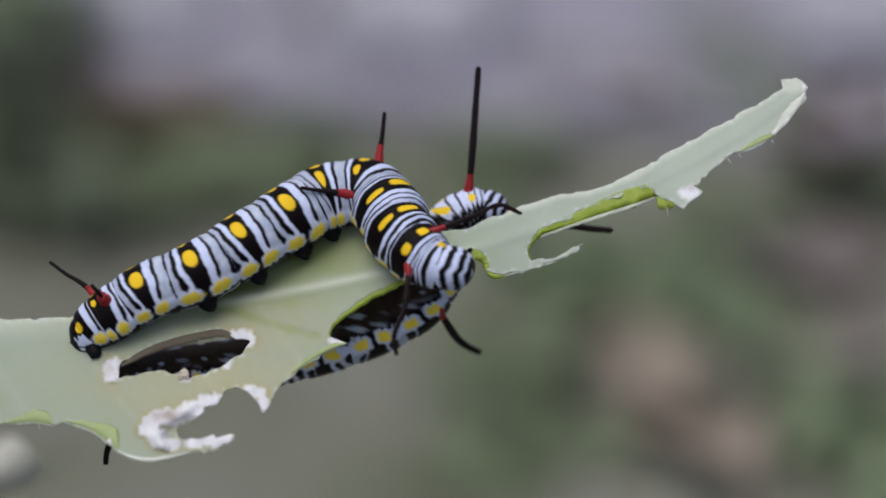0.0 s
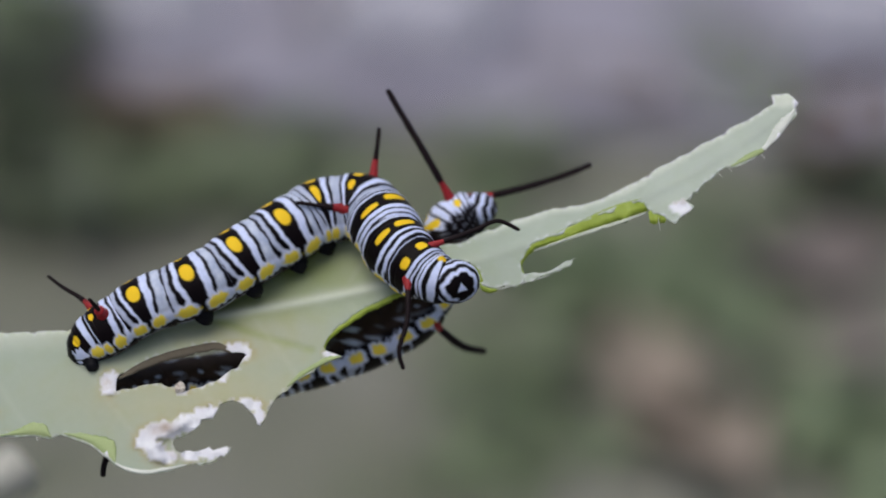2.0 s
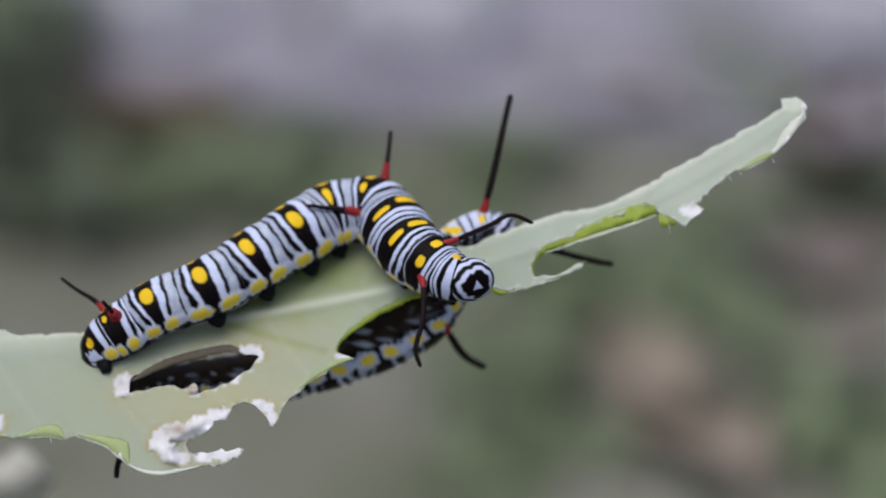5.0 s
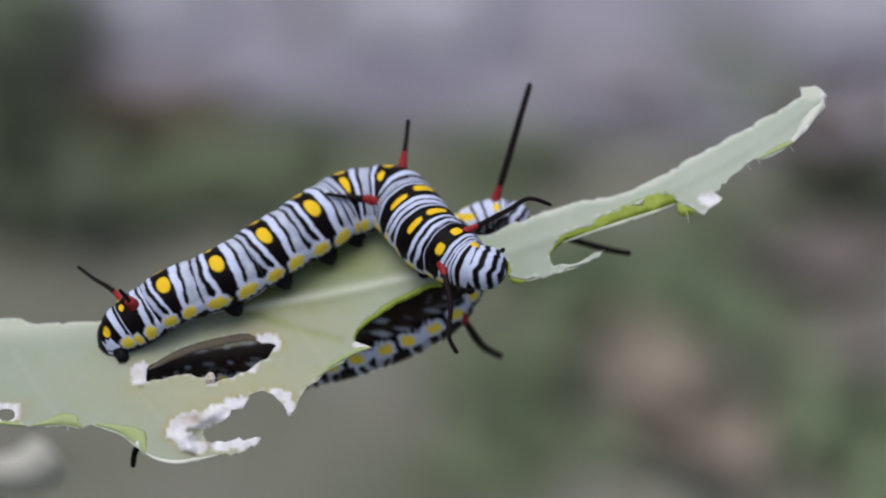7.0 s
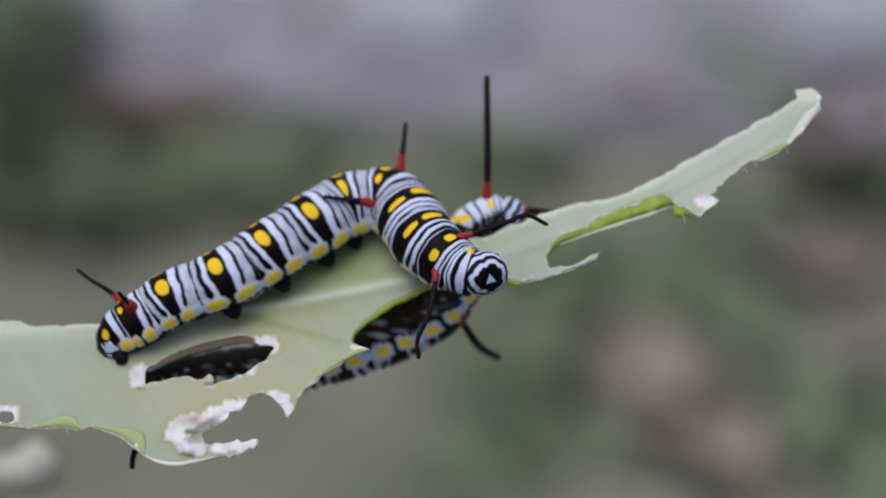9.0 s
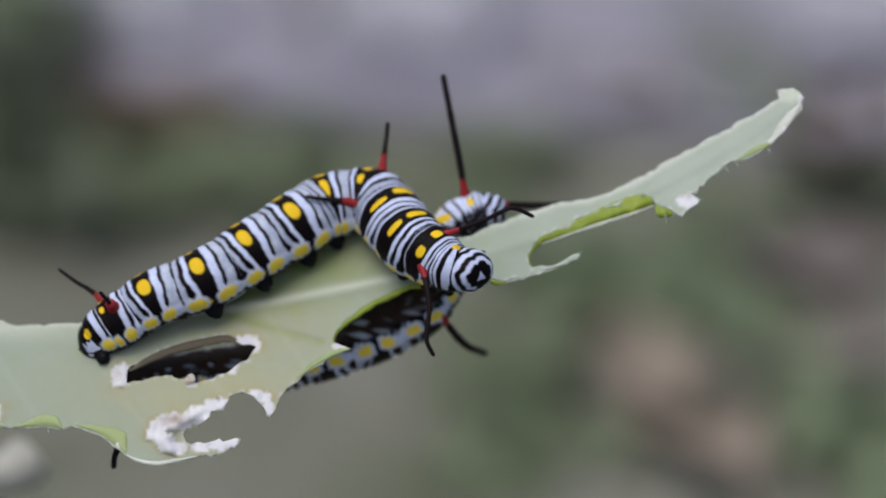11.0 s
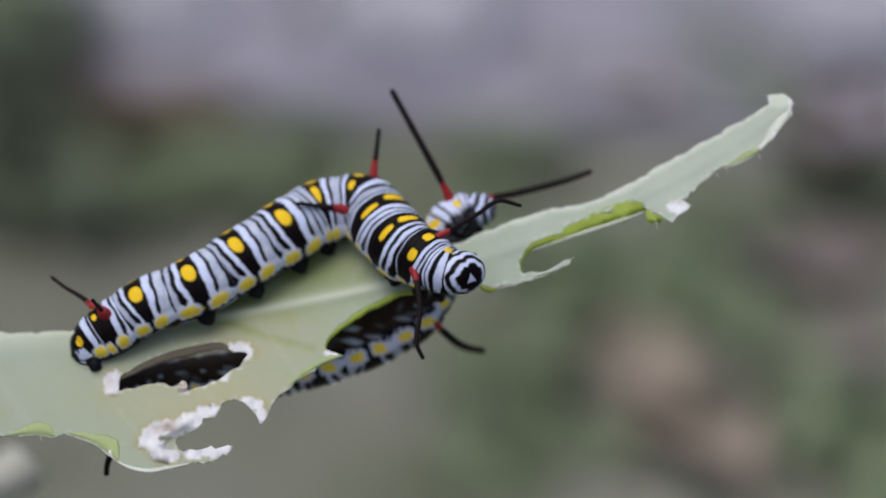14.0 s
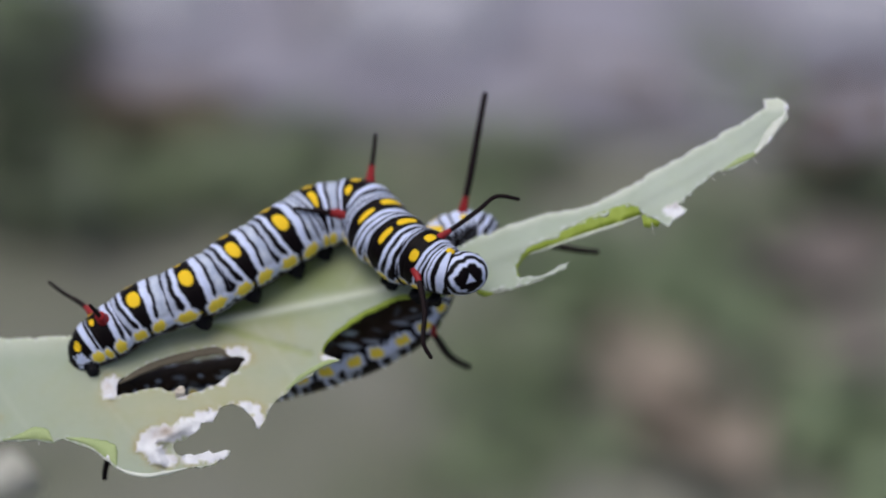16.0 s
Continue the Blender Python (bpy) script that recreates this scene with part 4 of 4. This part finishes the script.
MAUVE = plain_material("dead_leaf_mauve", (0.125, 0.105, 0.098), (0.22, 0.19, 0.18), 160, 0.8, 0.5, 0.0003)
for i, (at, ln, wd, turn, mat, label) in enumerate((
        ((0.032, 0.192), 0.027, 0.017, 120, TAN, "curled tan dry leaf lying on the soil"),
        ((0.0352, 0.181), 0.040, 0.018, 112, TAN, "curled tan dry leaf lying on the soil"),
        ((-0.042, 0.2643), 0.022, 0.014, 10, BROWN, "dark brown rotting leaf on the soil"),
        ((0.059, 0.199), 0.020, 0.013, 70, MAUVE, "dark brown rotting leaf on the soil"),
        ((0.066, 0.26), 0.028, 0.019, 60, BROWN, "dark brown rotting leaf by the path"),
        ((0.061, 0.261), 0.022, 0.015, 110, BROWN, "dark brown rotting leaf by the path"),
        ((-0.044, 0.268), 0.020, 0.013, 30, BROWN, "dark brown rotting leaf by the path"),
        ((-0.059, 0.271), 0.018, 0.012, 80, BROWN, "dark brown rotting leaf by the path"),
        ((0.026, 0.274), 0.026, 0.015, 150, MAUVE, "faded mauve-brown dead leaf by the path"),
        ((0.058, 0.222), 0.024, 0.016, 15, MAUVE, "faded mauve-brown dead leaf on the soil"),
        ((-0.0514, 0.2661), 0.022, 0.014, 140, BROWN, "dark brown rotting leaf on the soil"),
        ((-0.014, 0.303), 0.024, 0.015, 40, MAUVE, "faded mauve-brown dead leaf on the path"))):
    litter_leaf("fallen_leaf", label, at, ln, wd, turn, mat, 31 + i)["group"] = "fallen leaves on the soil"

# low weeds, by place, height, spread, leaves, leaf length, leaf half width
LOW_GREEN, LOW_DULL, DARK = "low fresh green weed on bare soil", "low dull green weed on bare soil", "dense dark green weed at the edge of the bed"
for i, (at, h, sp, n, ln, wd, mat, label) in enumerate((
        ((-0.067, 0.265), 0.016, 0.016, 60, 0.011, 0.0034, DEEP, DARK),
        ((-0.063, 0.293), 0.010, 0.014, 50, 0.011, 0.0034, DEEP, DARK),
        ((-0.067, 0.241), 0.012, 0.018, 60, 0.011, 0.0034, DEEP, DARK),
        ((-0.051, 0.241), 0.006, 0.018, 40, 0.011, 0.0030, DULL, LOW_DULL),
        ((-0.052, 0.299), 0.006, 0.012, 24, 0.010, 0.0028, DULL, LOW_DULL),
        ((-0.075, 0.293), 0.010, 0.012, 40, 0.011, 0.0034, GREEN, LOW_GREEN),
        ((-0.041, 0.246), 0.006, 0.018, 50, 0.010, 0.0028, DULL, LOW_DULL),
        ((-0.032, 0.247), 0.006, 0.018, 50, 0.010, 0.0026, DULL, LOW_DULL),
        ((-0.020, 0.252), 0.006, 0.018, 50, 0.010, 0.0026, DULL, LOW_DULL),
        ((0.007, 0.255), 0.006, 0.018, 40, 0.010, 0.0026, DULL, LOW_DULL),
        ((0.015, 0.225), 0.005, 0.016, 50, 0.010, 0.0026, GREEN, LOW_GREEN),
        ((0.026, 0.218), 0.005, 0.018, 60, 0.010, 0.0026, GREEN, LOW_GREEN),
        ((0.036, 0.214), 0.006, 0.018, 60, 0.010, 0.0026, GREEN, LOW_GREEN),
        ((0.015, 0.205), 0.004, 0.016, 40, 0.010, 0.0024, DULL, LOW_DULL),
        ((0.0451, 0.296), 0.006, 0.010, 14, 0.012, 0.0016, DULL, "slender dull green weed standing by the path"),
        ((0.05, 0.269), 0.006, 0.012, 24, 0.012, 0.0016, DULL, "slender dull green weed standing by the path"),
        ((0.045, 0.236), 0.005, 0.016, 30, 0.010, 0.0024, DULL, LOW_DULL),
        ((0.066, 0.238), 0.006, 0.016, 50, 0.010, 0.0028, DEEP, DARK),
        ((0.044, 0.189), 0.006, 0.010, 40, 0.010, 0.0026, DEEP, DARK),
        ((0.051, 0.182), 0.005, 0.016, 40, 0.010, 0.0026, DULL, LOW_DULL),
        ((-0.002, 0.1817), 0.004, 0.020, 18, 0.009, 0.0020, DULL, LOW_DULL),
        ((0.0118, 0.1775), 0.004, 0.020, 20, 0.009, 0.0020, DULL, LOW_DULL),
        ((0.0188, 0.193), 0.004, 0.020, 26, 0.009, 0.0020, DEEP, DARK),
        ((0.008, 0.1974), 0.004, 0.020, 24, 0.009, 0.0020, DULL, LOW_DULL),
        ((0.061, 0.173), 0.006, 0.018, 60, 0.010, 0.0028, GREEN, LOW_GREEN))):
    weed(at, h, sp, n, ln, wd, mat, label, 300 + 20 * i)


def stone(at, size, seed):
    rng = np.random.RandomState(seed)
    bm = bmesh.new()
    bmesh.ops.create_icosphere(bm, subdivisions=4, radius=1.0)
    for v in bm.verts:
        k = 1 + 0.22 * noise.noise(v.co * 1.3 + Vector((seed, 0, 0))) + 0.05 * noise.noise(v.co * 6)
        v.co = Vector((v.co.x * size[0], v.co.y * size[1], v.co.z * size[2])) * k
    me = bpy.data.meshes.new("stone")
    bm.to_mesh(me)
    bm.free()
    me.polygons.foreach_set("use_smooth", [True] * len(me.polygons))
    me.materials.append(PALE)
    ob = new("stone", me)
    ob.location = (at[0], at[1], 0.003 + size[2] * 0.7)
    return tagged(ob, "pale rounded stone lying on the path", "stone", "stones on the path")


stone((0.069, 0.296), (0.014, 0.016, 0.006), 3)
stone((-0.004, 0.295), (0.016, 0.014, 0.005), 5)
stone((-0.0495, 0.3009), (0.012, 0.010, 0.004), 8)

# thin grass strewn over the soil
rng = np.random.RandomState(77)
blades = []
for _ in range(2600):
    x, y = rng.uniform(-0.2, 0.2), rng.uniform(0.04, near_y)
    if noise.noise((x * 18, y * 14, 1)) < 0.05:
        continue
    a = rng.uniform(0, 6.28)
    blades.append(blade_leaf((x, y, -0.002), (math.cos(a) * 0.7, math.sin(a) * 0.7, 0.6), rng.uniform(0.003, 0.010), rng.uniform(0.0003, 0.0006), 0.4, rng, 4))
grass = new("grass", gather("grass", blades))
grass.data.materials.append(DULL)
tagged(grass, "sparse short dull green grass on the soil", "grass", kind="stuff")



# ---- what moves ----
# seconds, x, y, z in mm and roll in degrees: the plant swaying in the breeze, both caterpillars riding on it
SWAY = [(0.0, 0.0, -0.0, 0.0, -0.0), (0.5, 0.42, -0.07, 0.3, -0.02), (1.0, 0.61, -0.16, -0.65, -0.03), (1.5, 0.14, -0.67, -1.56, -0.02), (2.0, -0.48, -1.13, -2.84, 0.01), (2.5, -0.64, -1.45, -4.33, 0.0),
        (3.0, -0.11, -1.69, -5.53, 0.02), (3.5, 0.1, -2.17, -5.94, 0.01), (4.0, 0.22, -2.51, -5.76, 0.03), (4.5, 0.57, -1.75, -4.68, -0.01), (4.7, 0.43, -1.46, -4.67, 0.0), (6.8, 0.91, -0.89, -3.78, -0.03),
        (7.0, 1.87, -0.44, -3.68, -0.06), (7.5, 2.17, -0.13, -2.98, -0.14), (8.0, 2.38, -0.11, -3.26, -0.13), (8.5, 2.46, -0.2, -3.54, -0.03), (9.0, 1.66, -0.62, -4.89, 0.03), (9.5, 1.89, -0.8, -5.02, 0.02),
        (10.0, 0.99, -1.03, -4.28, 0.01), (10.2, 0.58, -0.94, -4.38, -0.01), (12.3, -0.16, -0.73, -5.86, 0.01), (12.5, -0.44, -1.11, -6.22, 0.15), (13.0, -1.5, -1.59, -5.93, 0.21), (13.5, -0.77, -1.35, -4.92, 0.2),
        (14.0, -0.52, -1.11, -5.56, 0.21), (14.5, -0.61, -1.11, -6.22, 0.22), (15.0, 0.12, -1.07, -5.58, 0.17), (15.5, -0.51, -1.46, -6.43, 0.22), (16.0, -0.78, -1.48, -6.27, 0.33)]
# seconds: turn of the rearing front of the caterpillar behind, degrees in the stand's plane
REAR = [(0, 3.5), (0.5, 5.7), (1, -18), (1.5, -21.7), (2, -31), (2.5, -33), (3, -39.5), (3.5, -12), (4, 2.5), (4.5, 11), (4.7, 11.5),
        (6.8, 15.7), (7, 15.5), (7.5, 3), (8, -3), (8.5, 0), (9, -1), (9.5, -9), (10, -7), (10.2, -9),
        (12.3, -14), (12.5, -27.6), (13, -27), (13.5, -23.5), (14, -29), (14.5, -28), (15, -7), (15.5, 20.5), (16, 10)]
# seconds: how far the side filament of the same caterpillar lifts, degrees
LIFT = [(0, 0), (0.5, -1), (1, 17), (1.5, 21), (2, 27.5), (2.5, 29), (3, 32.5), (3.5, 17), (4, 3.2), (4.5, -6), (4.7, -6), (6.8, -6), (7, -6), (7.5, 7),
        (8, 9), (8.5, 6.5), (9, 8), (9.5, 9), (10, 9), (10.2, 11), (12.3, 15), (12.5, 21), (13, 25), (13.5, 23), (14, 25), (14.5, 23), (15, 8), (15.5, -9), (16, -1.5)]
# seconds: extra shift of that front, x and y in mm
NUDGE = {1: (-0.2, 0.1), 3: (-0.25, 0.05), 9.5: (-0.35, 0.0), 4: (0.27, 0.15), 4.5: (0.7, -0.36), 4.7: (0.65, -0.3), 6.8: (0.4, -0.15), 15.5: (0.5, -0.2), 16: (0.2, 0.0)}
# seconds, turn of the feeding head (0 in profile, 1 facing out), and of its near and far filaments
FEED = [(0, 0, 0, 0), (0.5, 0.1, 0, 0), (1, 0.9, 0, -3), (1.5, 1, 4, -4), (2, 1, 5, -1), (2.5, 0.5, 5, 0), (3, 0.35, 8, 0), (3.5, 0.4, 14, 4), (4, 0.9, 4, 0),
        (4.5, 1, 6, 5), (4.7, 1, 6, 2), (6.8, 0, 15, 8), (7, 0, 17, 6), (7.5, 0, 15, 4), (8, 0, 12, 2), (8.5, 0.2, 8, 0), (9, 1, -4, -3), (9.5, 1, 3, 0),
        (10, 1, 15, 0), (10.2, 1, 12, 0), (12.3, 0, 20, 2), (12.5, 0.3, 20, 4), (13, 1, -1, 0), (13.5, 0.9, 6, 3), (14, 0.8, 13, 9), (14.5, 0.6, 15, 10),
        (15, 0.9, 12, 17), (15.5, 0.7, 17, 17), (16, 1, 17, 14)]


# seconds and the reach of the feeding front over the leaf, x and y in mm
REACHING = [(0, -0.63, -0.36), (0.5, -0.54, -0.32), (1, -0.36, -0.36), (1.5, -0.36, -0.45), (2, -0.27, -0.36), (2.5, -0.09, -0.09), (3, 0.0, 0.0), (3.5, 0.09, 0.14), (4, 0.0, -0.09), (4.5, 0.0, 0.0), (4.7, 0.0, 0.0), (6.8, 0.14, 0.09), (7, 0.14, 0.09), (7.5, 0.14, 0.09), (8, 0.14, 0.09), (8.5, 0.0, 0.0), (9, -0.14, -0.22), (9.5, 0.0, -0.14), (10, 0.18, 0.0), (10.2, 0.18, 0.0), (12.3, 0.45, 0.18), (12.5, 0.45, 0.18), (13, 0.09, -0.09), (13.5, 0.18, 0.09), (14, 0.32, 0.32), (14.5, 0.4, 0.36), (15, 0.45, 0.4), (15.5, 0.58, 0.54), (16, 0.72, 0.63)]


def about(pivot, base, axis, degrees, rest):
    """The pose of a part, in its thing's space, turned about a pivot in the stand's space."""
    c = Vector(np.array(pivot) - np.array(base)) * MM
    return Matrix.Translation(c) @ Matrix.Rotation(radians(degrees), 4, Vector(axis)) @ Matrix.Translation(-c) @ rest


def motions():
    for ob, base in ((plant, BASE_P), (cat_a, BASE_A), (cat_b, BASE_B)):
        foot_m = Matrix.Translation(Vector(base) * MM)
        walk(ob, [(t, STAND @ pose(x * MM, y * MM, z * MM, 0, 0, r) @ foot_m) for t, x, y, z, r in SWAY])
    # the front of the caterpillar behind
    pivot = (-0.18, 2.5, -3.15)
    moving = [(seg_b[12], 0.55), (seg_b[11], 0.75), (seg_b[10], 0.5), (head_b, 0.45), (rear_up, 1.0)] + [(o, 0.55) for o in legs_b[2:]]
    for ob, share in moving:
        rest = Matrix.Translation(ob.location)
        pin = np.array(BASE_B) + np.array(ob.location) / MM
        own = 0.32 if ob is rear_up else 0.0
        walk(ob, [(t, Matrix.Translation(Vector((*NUDGE.get(t, (0, 0)), 0)) * share * MM) @ about(pivot, BASE_B, (0, 0, 1), -(a - 3.5) * (share - own), about(pin, BASE_B, (0, 0, 1), -(a - 3.5) * own, rest))) for t, a in REAR])
    rest = Matrix.Translation(rear_side.location)
    walk(rear_side, [(t, about(pivot, BASE_B, (0, 0, 1), a, rest)) for t, a in LIFT])
    rest = Matrix.Translation(side_b.location)
    pin = np.array(BASE_B) + np.array(side_b.location) / MM
    walk(side_b, [(t, about(pin, BASE_B, (0, 0, 1), max(0.0, -0.55 * a), rest)) for t, a in REAR])
    # the feeding head, its neck and filaments
    def shifted(k, share):
        return Matrix.Translation(Vector((REACHING[k][1], REACHING[k][2], 0)) * share * MM)

    for ob, share in ((seg_a[10], 0.5), (seg_a[11], 1.0), (mouth_leg, 1.0)):
        rest = Matrix.Translation(ob.location)
        walk(ob, [(row[0], shifted(k, share) @ rest) for k, row in enumerate(FEED)])
    for ob, share in ((head_a, 58.0), (seg_a[12], 14.0)):
        rest = Matrix.Translation(ob.location)
        pin = NECK_A if ob is head_a else np.array(SPINE_A[11][:3])
        rows = []
        for k, (t, f, _, _) in enumerate(FEED):
            m = about(HEAD_A, BASE_A, (0.1, 0.95, 0.15), -share * f * (0.8 if ob is head_a else 0.0), rest)
            rows.append((t, Matrix.Translation((0.38 * f * MM * (1.0 if ob is head_a else 0.5), 0, 0)) @ shifted(k, 1.0) @ about(pin, BASE_A, (0.1, 0.9, -0.2), -share * f * 0.12, m)))
        walk(ob, rows)
    for ob, col in ((front_near, 2), (front_far, 3)):
        rest = Matrix.Translation(ob.location)
        pin = np.array(BASE_A) + np.array(ob.location) / MM
        walk(ob, [(row[0], shifted(k, 1.0) @ about(pin, BASE_A, (0, 0, 1), row[col], rest)) for k, row in enumerate(FEED)])


motions()
